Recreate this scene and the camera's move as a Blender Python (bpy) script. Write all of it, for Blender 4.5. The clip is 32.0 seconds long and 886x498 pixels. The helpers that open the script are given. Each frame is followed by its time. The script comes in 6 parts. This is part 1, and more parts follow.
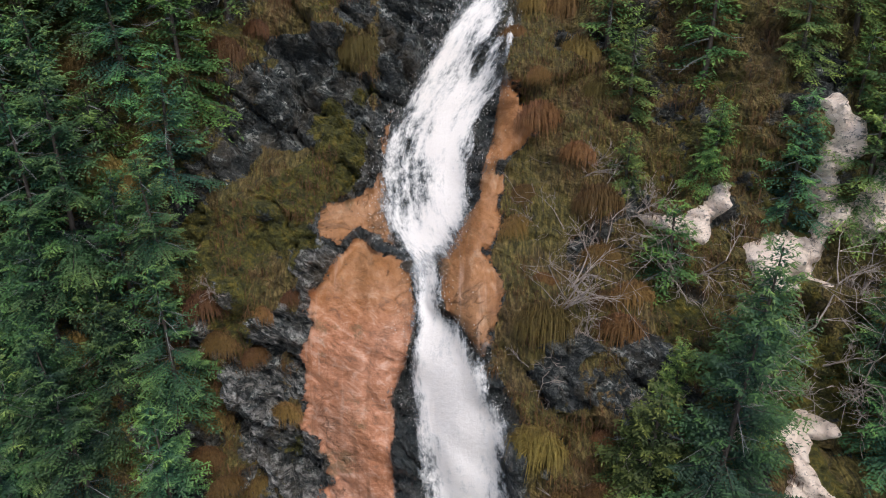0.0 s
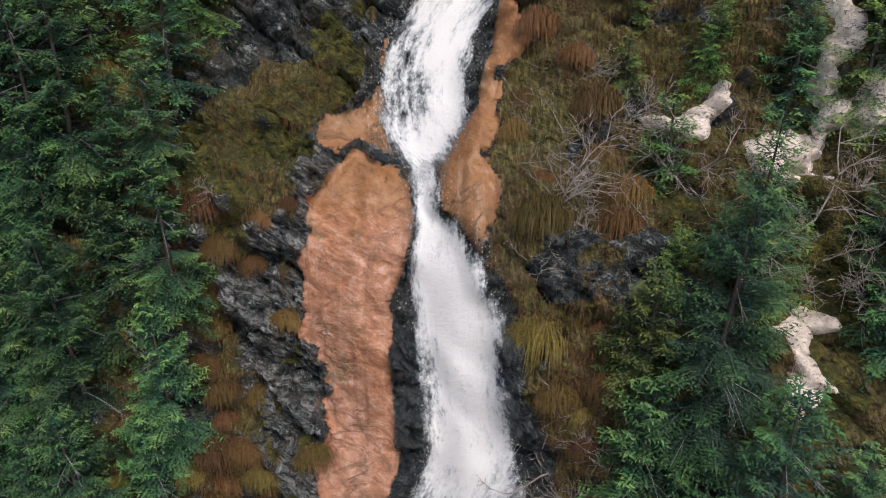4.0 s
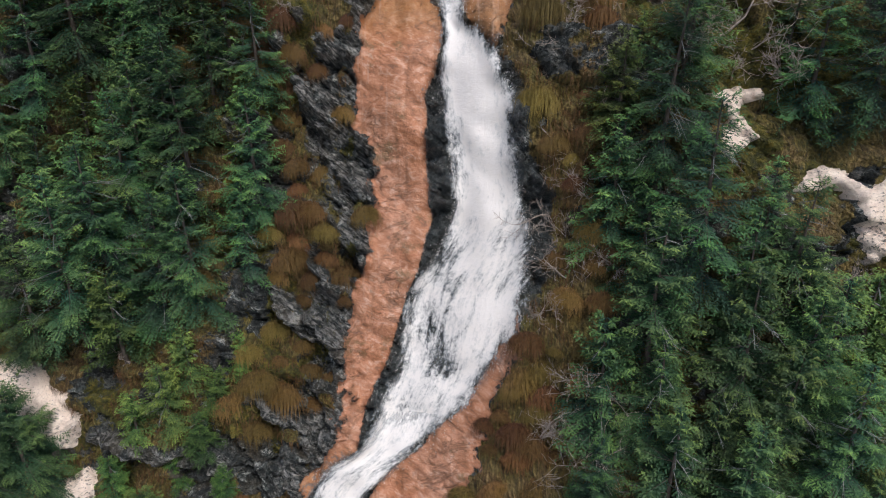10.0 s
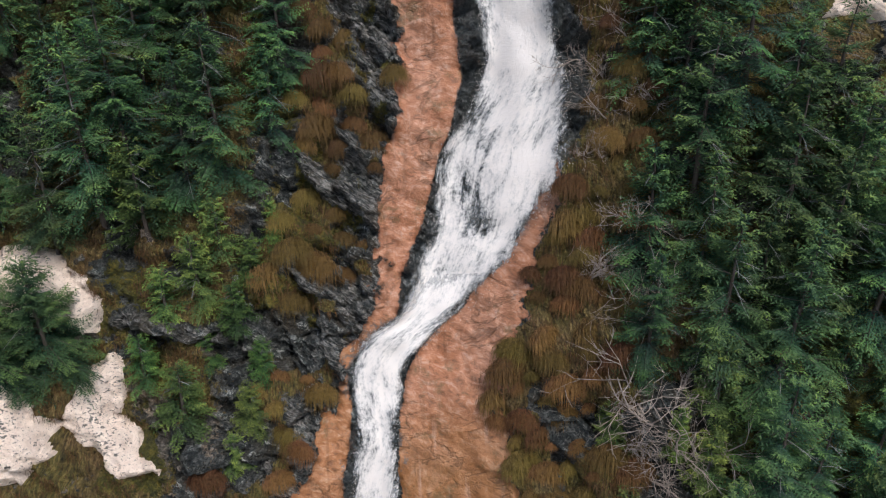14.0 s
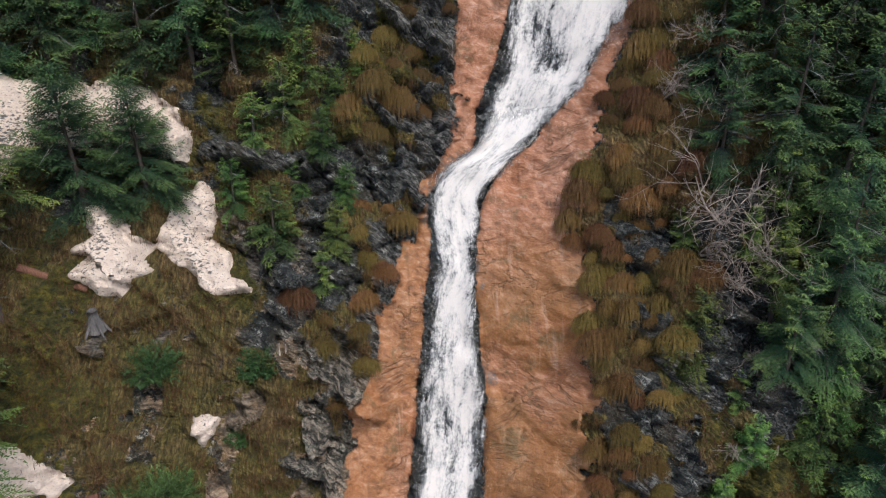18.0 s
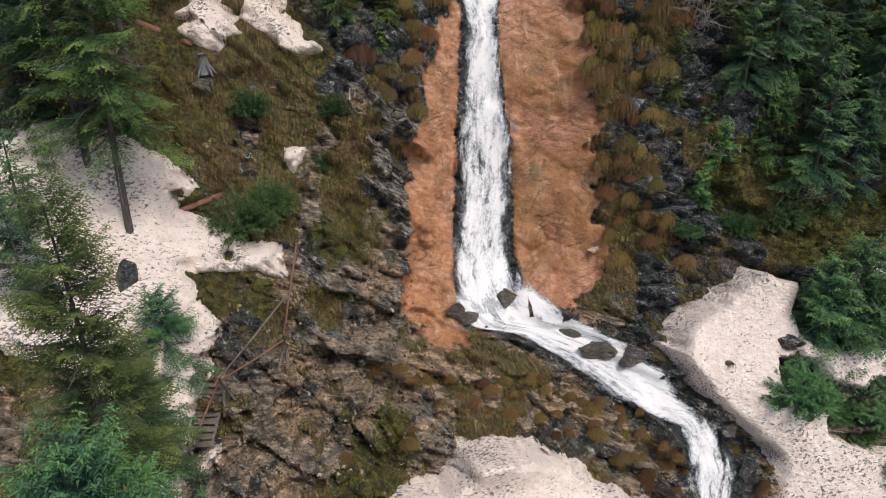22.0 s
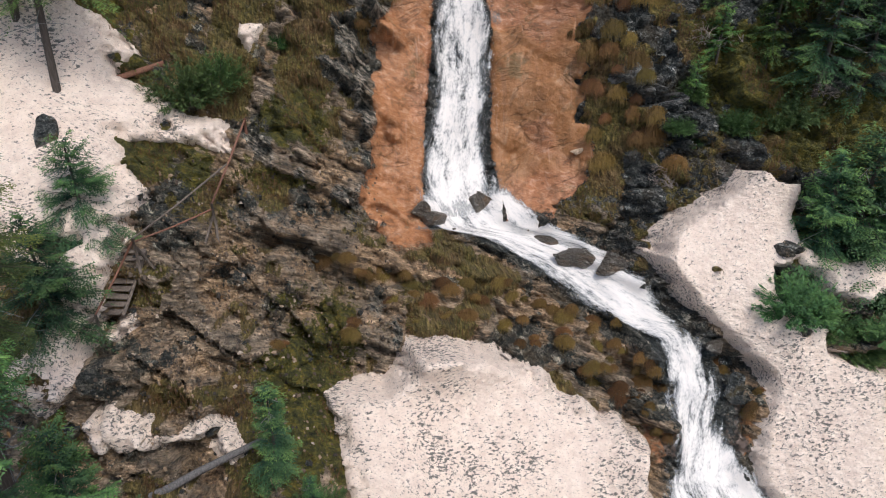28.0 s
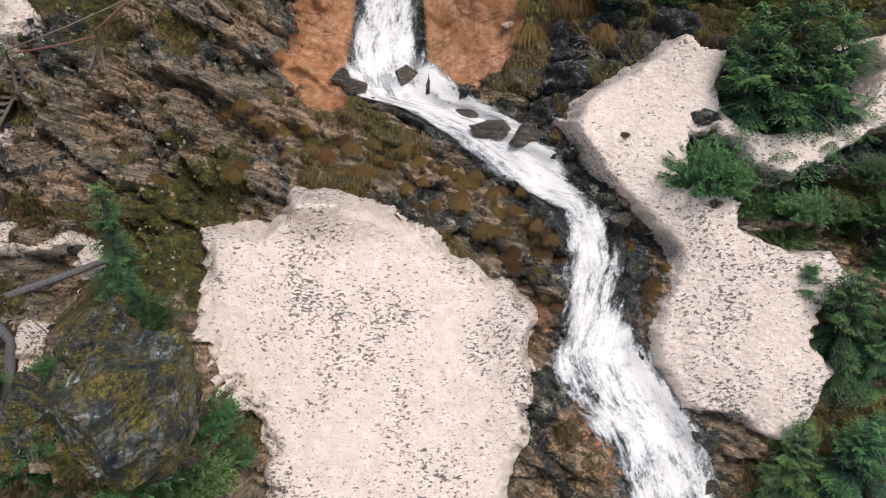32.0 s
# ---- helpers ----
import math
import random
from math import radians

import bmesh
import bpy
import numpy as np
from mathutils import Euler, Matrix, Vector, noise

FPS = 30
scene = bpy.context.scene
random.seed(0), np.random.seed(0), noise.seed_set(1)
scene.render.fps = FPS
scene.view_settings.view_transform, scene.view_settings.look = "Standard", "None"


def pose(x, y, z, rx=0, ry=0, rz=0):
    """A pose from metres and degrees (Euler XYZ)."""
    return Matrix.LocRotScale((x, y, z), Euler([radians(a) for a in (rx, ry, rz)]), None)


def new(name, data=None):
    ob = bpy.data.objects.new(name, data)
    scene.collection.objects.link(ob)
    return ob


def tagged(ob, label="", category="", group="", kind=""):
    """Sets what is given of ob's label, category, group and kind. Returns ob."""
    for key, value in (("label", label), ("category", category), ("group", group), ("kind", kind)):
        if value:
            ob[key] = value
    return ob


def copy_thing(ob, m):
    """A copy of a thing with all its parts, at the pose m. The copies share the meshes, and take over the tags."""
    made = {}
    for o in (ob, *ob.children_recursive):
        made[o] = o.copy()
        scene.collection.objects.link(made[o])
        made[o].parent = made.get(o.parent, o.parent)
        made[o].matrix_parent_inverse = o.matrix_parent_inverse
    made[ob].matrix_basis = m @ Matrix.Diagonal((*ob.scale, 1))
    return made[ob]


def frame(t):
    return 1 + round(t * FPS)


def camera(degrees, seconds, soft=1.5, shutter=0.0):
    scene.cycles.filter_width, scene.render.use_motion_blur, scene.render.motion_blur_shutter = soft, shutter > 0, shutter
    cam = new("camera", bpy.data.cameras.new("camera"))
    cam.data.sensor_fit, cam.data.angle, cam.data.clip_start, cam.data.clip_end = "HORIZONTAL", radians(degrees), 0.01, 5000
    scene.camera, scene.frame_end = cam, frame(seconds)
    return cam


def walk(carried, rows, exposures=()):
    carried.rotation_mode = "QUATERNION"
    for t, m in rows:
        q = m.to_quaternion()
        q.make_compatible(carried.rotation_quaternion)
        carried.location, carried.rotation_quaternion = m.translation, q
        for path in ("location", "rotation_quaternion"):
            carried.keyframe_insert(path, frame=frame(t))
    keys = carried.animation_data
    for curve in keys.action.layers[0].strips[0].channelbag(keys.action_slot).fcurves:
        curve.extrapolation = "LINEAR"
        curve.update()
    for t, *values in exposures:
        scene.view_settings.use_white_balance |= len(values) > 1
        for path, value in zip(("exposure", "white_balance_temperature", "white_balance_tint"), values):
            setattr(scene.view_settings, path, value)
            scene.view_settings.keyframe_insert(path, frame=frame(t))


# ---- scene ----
cam = camera(61.1, 32.0, soft=1.1)
METRES, EYE, TILT, LEAN, TURN = 52.0, 46.0, -27.7, 0.0, 0.0
ROWS = [
    (0.0, 0.0, 0.0, 0.0, 0.0, 0.0, 0.0),
    (0.5, 0.0011, 0.0038, -0.0073, 0.02, -0.02, -0.01),
    (1.0, 0.0016, 0.0089, -0.0177, 0.02, 0.0, -0.01),
    (1.5, 0.0011, 0.0143, -0.0279, -0.02, 0.0, 0.01),
    (2.0, 0.0005, 0.0185, -0.0338, 0.01, 0.01, -0.0),
    (2.5, 0.0003, 0.0211, -0.0361, 0.02, 0.02, 0.01),
    (4.5, 0.0023, -0.0138, -0.0538, 0.16, -0.07, -0.03),
    (5.0, 0.0031, -0.0324, -0.0646, 0.19, -0.14, -0.04),
    (5.5, 0.0033, -0.0495, -0.0774, 0.19, -0.19, -0.06),
    (6.0, 0.0023, -0.0608, -0.093, 0.1, -0.33, -0.07),
    (6.5, 0.0022, -0.0691, -0.1077, 0.05, -0.46, -0.09),
    (7.0, 0.0014, -0.0757, -0.1204, -0.08, -0.54, -0.07),
    (7.5, 0.0014, -0.0803, -0.1318, -0.02, -0.58, -0.09),
    (8.0, 0.0007, -0.0841, -0.1413, 0.02, -0.62, -0.12),
    (8.5, -0.0001, -0.0893, -0.1471, 0.36, -0.67, -0.4),
    (9.0, -0.0011, -0.0948, -0.1518, 0.32, -0.65, -0.41),
    (9.5, -0.0051, -0.1012, -0.1563, 0.25, -0.61, -0.36),
    (10.0, -0.0167, -0.1085, -0.1617, -0.4, -0.68, -0.0),
    (10.5, -0.033, -0.1156, -0.1702, -1.29, -0.71, 0.58),
    (11.0, -0.0568, -0.1215, -0.1829, -2.3, -0.96, 1.17),
    (11.5, -0.0739, -0.1234, -0.198, -2.99, -0.93, 1.56),
    (12.0, -0.078, -0.1213, -0.2094, -4.15, -0.93, 2.19),
    (12.5, -0.0788, -0.1163, -0.2185, -4.86, -1.02, 2.59),
    (13.0, -0.0804, -0.1107, -0.2272, -5.16, -1.19, 2.78),
    (13.5, -0.0806, -0.1055, -0.2362, -5.29, -1.19, 2.76),
    (14.0, -0.0803, -0.1005, -0.246, -5.33, -1.12, 2.85),
    (14.5, -0.0792, -0.0952, -0.2561, -5.3, -1.09, 2.84),
    (16.5, -0.0916, -0.0926, -0.2976, -5.66, -0.92, 2.95),
    (17.0, -0.1053, -0.0995, -0.3117, -5.86, -1.07, 3.01),
    (17.5, -0.1219, -0.1085, -0.3288, -5.96, -1.09, 3.08),
    (18.0, -0.1456, -0.1188, -0.3507, -6.41, -1.14, 3.2),
    (18.5, -0.1678, -0.1296, -0.3757, -7.51, -1.15, 3.71),
    (19.0, -0.1859, -0.1439, -0.4019, -9.35, -1.6, 4.87),
    (19.5, -0.2068, -0.1611, -0.4315, -10.34, -1.84, 5.31),
    (20.0, -0.2241, -0.1817, -0.4633, -10.92, -2.12, 5.64),
    (20.5, -0.2405, -0.2023, -0.496, -11.74, -2.55, 6.01),
    (21.0, -0.2519, -0.2147, -0.5134, -11.91, -2.45, 6.08),
    (21.5, -0.2561, -0.2217, -0.5162, -11.85, -2.5, 6.12),
    (22.0, -0.2574, -0.2243, -0.5166, -11.95, -2.37, 6.19),
    (22.5, -0.2576, -0.2263, -0.5183, -12.0, -2.33, 6.27),
    (23.0, -0.2573, -0.2244, -0.5276, -12.01, -2.33, 6.35),
    (23.5, -0.2574, -0.2201, -0.5375, -12.08, -2.39, 6.39),
    (24.0, -0.2574, -0.2143, -0.5468, -12.12, -2.4, 6.44),
    (24.5, -0.2572, -0.2092, -0.553, -12.14, -2.44, 6.48),
    (25.0, -0.2562, -0.2046, -0.5578, -12.13, -2.45, 6.46),
    (25.5, -0.2536, -0.2003, -0.5637, -11.96, -2.45, 6.34),
    (27.5, -0.2148, -0.1929, -0.5877, -9.06, -2.42, 4.85),
    (28.0, -0.1979, -0.1914, -0.596, -8.32, -2.41, 4.38),
    (28.5, -0.176, -0.1907, -0.6046, -7.47, -2.42, 3.91),
    (29.0, -0.1543, -0.1895, -0.6137, -6.8, -2.46, 3.53),
    (29.5, -0.1356, -0.1882, -0.624, -5.98, -2.44, 3.17),
    (30.0, -0.1208, -0.1871, -0.6366, -5.18, -2.41, 2.78),
    (30.5, -0.1087, -0.1867, -0.6502, -4.4, -2.43, 2.39),
    (31.0, -0.0988, -0.1874, -0.6634, -3.55, -2.45, 2.0),
    (31.5, -0.0913, -0.189, -0.6762, -2.86, -2.45, 1.61),
    (32.0, -0.0849, -0.191, -0.6901, -2.11, -2.39, 1.29),
]
walk(cam, [(t, pose(0, 0, EYE, TILT, LEAN, TURN) @ pose(METRES * x, METRES * y, METRES * z, 90 + pitch, roll, yaw)) for t, x, y, z, yaw, pitch, roll in ROWS])

# ---- light: an overcast spring day, the sun behind thin cloud high over the valley ----
SUN_HEIGHT, SUN_TURN = 60.0, 158.0
world = bpy.data.worlds.new("overcast_sky")
scene.world = world
world.use_nodes = True
_t = world.node_tree
_sky = _t.nodes.new("ShaderNodeTexSky")
_sky.sky_type = "NISHITA"
_sky.sun_disc = False
_sky.sun_elevation, _sky.sun_rotation = radians(SUN_HEIGHT), radians(SUN_TURN)
_sky.air_density, _sky.dust_density, _sky.ozone_density = 1.0, 3.4, 1.6
_t.links.new(_sky.outputs[0], _t.nodes["Background"].inputs[0])
_t.nodes["Background"].inputs[1].default_value = 0.15
sun = new("sun", bpy.data.lights.new("sun", "SUN"))
sun.data.energy, sun.data.angle, sun.data.color = 1.7, radians(18), (1.0, 0.955, 0.9)
sun.rotation_euler = (radians(90 - SUN_HEIGHT), 0, radians(180 - SUN_TURN))
scene.view_settings.exposure = 0.08

# ---- the lie of the land ----
# The cliff is laid out on a sheet that leans with the mountain: u to the right, v up the
# lean, and depth w into the mountain. LEAN_DEG turns that sheet into the world.
COLS = [-20, -15, -11, -8, -5, -2, 1, 4, 9]
CLIFF = {
    7: [19.8, 20.0, 20.3, 20.6, 21.0, 21.3, 21.1, 20.2, 18.3],
    2: [19.2, 19.3, 19.1, 19.1, 20.0, 20.8, 20.0, 18.7, 17.4],
    -3: [19.6, 20.0, 19.8, 19.1, 19.2, 19.6, 17.6, 16.9, 17.0],
    -8: [19.8, 20.2, 20.1, 19.6, 19.6, 19.5, 18.1, 16.5, 15.6],
    -13: [19.5, 20.2, 20.0, 19.5, 19.6, 19.6, 18.0, 16.5, 15.6],
    -18: [17.8, 18.9, 19.5, 19.2, 19.1, 18.6, 17.0, 16.0, 15.7],
    -22: [16.3, 17.8, 18.6, 18.9, 19.3, 18.3, 16.8, 15.9, 15.4],
    -26: [14.7, 16.6, 18.0, 19.0, 19.4, 18.6, 16.9, 15.7, 14.8],
}
FOOT = {
    -30: [13.2, 14.5, 16.5, 18.4, 18.9, 18.4, 17.2, 15.6, 14.2],
    -33: [12.1, 13.0, 15.4, 16.6, 17.0, 16.7, 15.7, 14.9, 13.5],
    -36: [11.0, 11.7, 14.2, 14.5, 14.7, 14.7, 14.1, 13.8, 12.8],
    -40: [9.0, 9.0, 9.8, 12.0, 12.7, 12.9, 13.2, 13.0, 11.7],
    -45: [6.6, 6.4, 7.7, 9.5, 10.4, 10.9, 11.7, 11.9, 10.7],
}
STREAM = [(9, 1.7), (4.2, .1), (1.7, -.4), (-1.5, -.4), (-3.7, .1), (-6, .6), (-8.5, .4), (-10.5, 0), (-12.5, -.7), (-14.3, -1.8),
          (-16.3, -3.9), (-20, -4.5), (-25, -4.8), (-30, -5.4), (-31.5, -4.4), (-33.7, -1.2), (-35.4, .6), (-37.4, 1.5), (-40, 1.3), (-42, 2.4), (-46, 3.5)]


def spline(xs, ys, x):
    """Smooth curve through (xs, ys), xs rising; ys may carry further axes."""
    xs, ys, x = np.asarray(xs, float), np.asarray(ys, float), np.asarray(x, float)
    x = np.clip(x, xs[0], xs[-1])
    i = np.clip(np.searchsorted(xs, x) - 1, 0, len(xs) - 2)
    slope = np.gradient(ys, xs, axis=0)
    h = xs[i + 1] - xs[i]
    k = (x - xs[i]) / h
    if ys.ndim > 1:
        h, k = h[..., None], k[..., None]
    return ((2 * k ** 3 - 3 * k ** 2 + 1) * ys[i] + (k ** 3 - 2 * k ** 2 + k) * h * slope[i]
            + (3 * k ** 2 - 2 * k ** 3) * ys[i + 1] + (k ** 3 - k ** 2) * h * slope[i + 1])


def grid_noise(x, y, seed=0):
    """Value noise in -1..1 on whole arrays."""
    x, y = np.asarray(x, float), np.asarray(y, float)
    xi, yi = np.floor(x).astype(np.int64), np.floor(y).astype(np.int64)
    fx, fy = x - xi, y - yi
    fx, fy = fx * fx * (3 - 2 * fx), fy * fy * (3 - 2 * fy)

    def h(a, b):
        n = (a * 374761393 + b * 668265263 + seed * 1442695041) & 0xFFFFFFFF
        n = ((n ^ (n >> 13)) * 1274126177) & 0xFFFFFFFF
        return ((n ^ (n >> 16)) & 0xFFFF) / 32767.5 - 1
    return ((h(xi, yi) * (1 - fx) + h(xi + 1, yi) * fx) * (1 - fy) + (h(xi, yi + 1) * (1 - fx) + h(xi + 1, yi + 1) * fx) * fy)


def fbm(x, y, octaves=4, seed=0):
    total, amp = 0, 0.5
    for k in range(octaves):
        total = total + amp * grid_noise(x * 2 ** k + 17.3 * k, y * 2 ** k - 9.1 * k, seed + k)
        amp *= 0.5
    return total


def ridged(x, y, octaves=3, seed=0):
    total, amp = 0, 0.5
    for k in range(octaves):
        total = total + amp * (1 - 2 * np.abs(grid_noise(x * 2 ** k + 5.7 * k, y * 2 ** k + 3.1 * k, seed + k)))
        amp *= 0.5
    return total


def blocks(x, y, seed=0):
    """Cracked cells: a height in -1..1 for each, tilted a little, and how near a crack is (0 at the crack)."""
    xi, yi = np.floor(x), np.floor(y)
    f1, f2 = np.full(x.shape, 9.0), np.full(x.shape, 9.0)
    height = np.zeros(x.shape)

    def h(a, b, k):
        n = (a.astype(np.int64) * 374761393 + b.astype(np.int64) * 668265263 + (seed * 31 + k) * 1442695041) & 0xFFFFFFFF
        n = ((n ^ (n >> 13)) * 1274126177) & 0xFFFFFFFF
        return ((n ^ (n >> 16)) & 0xFFFF) / 65535
    for i in (-1, 0, 1):
        for j in (-1, 0, 1):
            a, b = xi + i, yi + j
            dx, dy = x - a - h(a, b, 1), y - b - h(a, b, 2)
            d = np.hypot(dx, dy)
            own = 2 * h(a, b, 3) - 1 + dx * (2 * h(a, b, 4) - 1) * 1.2 + dy * (2 * h(a, b, 5) - 1) * 1.2
            height = np.where(d < f1, own, height)
            f2 = np.where(d < f1, f1, np.minimum(f2, d))
            f1 = np.minimum(f1, d)
    return height, f2 - f1


_rows = sorted({**CLIFF, **FOOT}.items())
_vs, _table = [r[0] for r in _rows], np.array([r[1] for r in _rows], float)
_sv, _su = [s[0] for s in STREAM[::-1]], [s[1] for s in STREAM[::-1]]


def stream_u(v):
    return spline(_sv, _su, v)


def base_w(u, v):
    """Depth of the bare slope, before rock relief."""
    u, v = np.broadcast_arrays(np.asarray(u, float), np.asarray(v, float))
    shape, u, v = u.shape, u.ravel(), v.ravel()
    line = spline(_vs, _table, v)
    xs = np.array(COLS, float)
    slope = np.gradient(line, xs, axis=1)
    uc = np.clip(u, xs[0], xs[-1])
    i = np.clip(np.searchsorted(xs, uc) - 1, 0, len(xs) - 2)
    n = np.arange(len(u))
    h = xs[i + 1] - xs[i]
    k = (uc - xs[i]) / h
    w = ((2 * k ** 3 - 3 * k ** 2 + 1) * line[n, i] + (k ** 3 - 2 * k ** 2 + k) * h * slope[n, i]
         + (3 * k ** 2 - 2 * k ** 3) * line[n, i + 1] + (k ** 3 - k ** 2) * h * slope[n, i + 1])
    w = w - 0.12 * np.maximum(u - xs[-1], 0) - 0.1 * np.maximum(xs[0] - u, 0)
    w = w + 0.55 * np.maximum(v - 7, 0) - 1.2 * np.maximum(-45 - v, 0)
    return w.reshape(shape)


_C, _S = math.cos(radians(-TILT)), math.sin(radians(-TILT))


def to_world(u, w, v):
    return u, w * _C + v * _S, EYE - w * _S + v * _C


def smooth(x):
    x = np.clip(x, 0, 1)
    return x * x * (3 - 2 * x)


def table(rows, v):
    """Straight runs between (v, value) rows given from the top down."""
    r = rows[::-1]
    return np.interp(v, [a for a, _ in r], [b for _, b in r])


# edges of the rust-coloured slabs and of the falling water, by height on the sheet
RUST_LEFT = [(4.3, -1.5), (2.4, -1.8), (1.5, -2.2), (1.2, -2.9), (0.6, -3.2), (0.0, -2.8), (-1, -3.35), (-2.1, -3.55), (-2.6, -3.7), (-3.5, -3.4), (-4.7, -3.5), (-5.5, -3.1), (-7.4, -2.95), (-8.7, -3.2), (-10, -3.5), (-11.3, -3.8), (-12.6, -4.2),
             (-14, -4.0), (-15.4, -4.15), (-16.4, -5.1), (-18.3, -5.7), (-19.3, -6.25), (-21, -6.9), (-23, -7.2), (-23.6, -8.0), (-26.4, -8.6), (-28.2, -8.6), (-30.2, -9.1), (-31.1, -8.4)]
RUST_RIGHT = [(4.7, 1.7), (4, 2.0), (3, 2.35), (2.1, 1.7), (1.3, 1.45), (0.6, 1.5), (-0.1, 1.25), (-1.1, 1.2), (-2, 1.3), (-2.6, 1.2), (-2.8, 0.9), (-2.9, -1), (-9.6, -1), (-10.1, 1.75), (-10.8, 1.8), (-12.3, 1.25), (-13.5, 0.7), (-15, 0.3), (-16.3, -0.05),
              (-17.0, -0.65), (-18.2, -0.7), (-19.7, -0.2), (-21.4, -0.4), (-23.2, -0.5), (-24.8, -0.8), (-26.4, -0.5), (-28.2, -0.4), (-29.8, -0.5), (-31.4, -2.2)]
# where the slabs end on the side of the water: bare black rock shows between the two
SLAB_LEFT_RIM = [(5, -1.2), (2.2, -1.6), (0.2, -1.25), (-0.4, -0.75), (-1.7, -0.65), (-2.4, -0.8), (-3.3, -1.0), (-4.2, -1.15), (-6, -1.15), (-7.7, -1.0), (-9, -1.3), (-10.2, -1.85), (-11.5, -2.25), (-12.7, -2.6), (-14, -3.2), (-15.4, -3.5), (-17, -5.15), (-18.2, -5.1), (-21, -5.45), (-24, -5.9), (-27, -6.35), (-31, -6.9)]
SLAB_RIGHT_RIM = [(4.6, 1.6), (3.7, 1.45), (2.9, 1.25), (2.1, 1.05), (1.35, 0.9), (0.6, 0.3), (-0.1, -0.1), (-1.1, -0.25), (-1.9, 0.4), (-2.4, 0.8), (-2.75, 1.1), (-9.8, 1.7), (-12.5, 0.7), (-14, -0.4), (-15.3, -1.6), (-16.5, -2.9), (-17.3, -3.35), (-18.6, -3.65), (-20.7, -3.8), (-24, -3.6), (-27.6, -3.95), (-31.4, -3.8)]
WATER_LEFT = [(8, 0.9), (7, 0.57), (5.7, -0.14), (4.6, -0.7), (3.5, -1.33), (2.2, -1.63), (1.1, -1.53), (0.2, -1.28), (-0.4, -0.73), (-1.1, -0.58), (-1.7, -0.63), (-2.8, -0.72), (-3.7, -0.7), (-4.8, -0.55), (-6, -0.46), (-7.1, -0.25), (-8, -0.53), (-9.1, -1.07), (-10.2, -1.7),
              (-11.5, -1.9), (-12.6, -2.1), (-13.7, -2.65), (-15.3, -3.25), (-15.9, -4.3), (-16.9, -5.1), (-18.2, -4.95), (-19.3, -4.85), (-21, -5.3), (-22.8, -5.5), (-24.2, -5.72), (-25.8, -5.8), (-27.4, -6.2), (-29.4, -6.75), (-31.4, -6.6)]
WATER_RIGHT = [(8, 1.9), (7, 1.65), (6, 1.55), (4.3, 1.45), (3.4, 0.87), (2.15, 0.62), (1.05, 0.67), (0.3, 0.22), (-0.4, -0.2), (-1.4, -0.3), (-1.66, 0.2), (-2.4, 0.6), (-3.3, 0.88), (-3.85, 1.25), (-4.7, 1.27), (-5.7, 1.28), (-6.8, 1.53), (-7.8, 1.85), (-9.1, 1.87), (-10.2, 1.7),
               (-11.6, 1.3), (-12.5, 0.72), (-13.7, -0.2), (-15.3, -1.75), (-16.5, -3.05), (-17.2, -3.48), (-18.6, -3.78), (-20.7, -3.95), (-22.5, -3.86), (-24.2, -3.7), (-26, -3.92), (-27.6, -4.1), (-29.5, -4.2), (-31.4, -4.0)]


def slab_top(u):
    """Height of the upper slab's rounded brow."""
    return np.minimum(-0.1 - 0.42 * (u + 1.5), 0.24 + 1.2 * (u + 2.3))


# outcropping rock ledges: two ends on the sheet, breadth and how far they stand out
LEDGES = [(-6.6, -10.2, -4.2, -12.6, 0.9, 0.6), (-7.2, -13.6, -4.7, -15.2, 0.8, 0.55), (-6.3, -15.6, -5.2, -17.6, 0.9, 0.5), (-10.4, -21.3, -7.3, -24.1, 1.0, 0.75), (-9.6, -23.4, -8.8, -28.4, 1.1, 0.5), (-10.3, -25.0, -7.6, -27.8, 0.7, 0.45),
          (-6.2, -1.8, -4.9, -5.2, 0.9, 0.5), (-5.2, -5.2, -3.2, -6.9, 0.6, 0.35), (-12.6, -15.2, -7.8, -16.3, 0.9, 0.6), (-13.8, -27.8, -9.6, -30.2, 0.8, 0.5), (-11.6, -28.4, -6.8, -31.2, 0.7, 0.4),
          (-13.2, -30.6, -7.0, -33.0, 0.7, 0.4), (-5.2, -8.6, -4.4, -10.4, 0.7, 0.35), (1.6, -22.6, 3.4, -24.0, 0.8, 0.4), (0.4, -26.2, 2.6, -28.2, 0.9, 0.4)]


def ledges(u, v, shake):
    """How far the ledges stand out, and where their faces are bare."""
    out, face = np.zeros(np.shape(u)), np.zeros(np.shape(u))
    for a, b, c, d, wide, tall in LEDGES:
        l = math.hypot(c - a, d - b)
        ex, ey = (c - a) / l, (d - b) / l
        along = ((u - a) * ex + (v - b) * ey) / l
        off = -(u - a) * ey + (v - b) * ex + 0.5 * shake
        ends = smooth((along + 0.12) / 0.25) * smooth((1.12 - along) / 0.25)
        body = np.where(off > 0, smooth(1 - off / wide), smooth(1 + off / 0.16)) * ends
        out = np.maximum(out, tall * body)
        face = np.maximum(face, body)
    return out, face


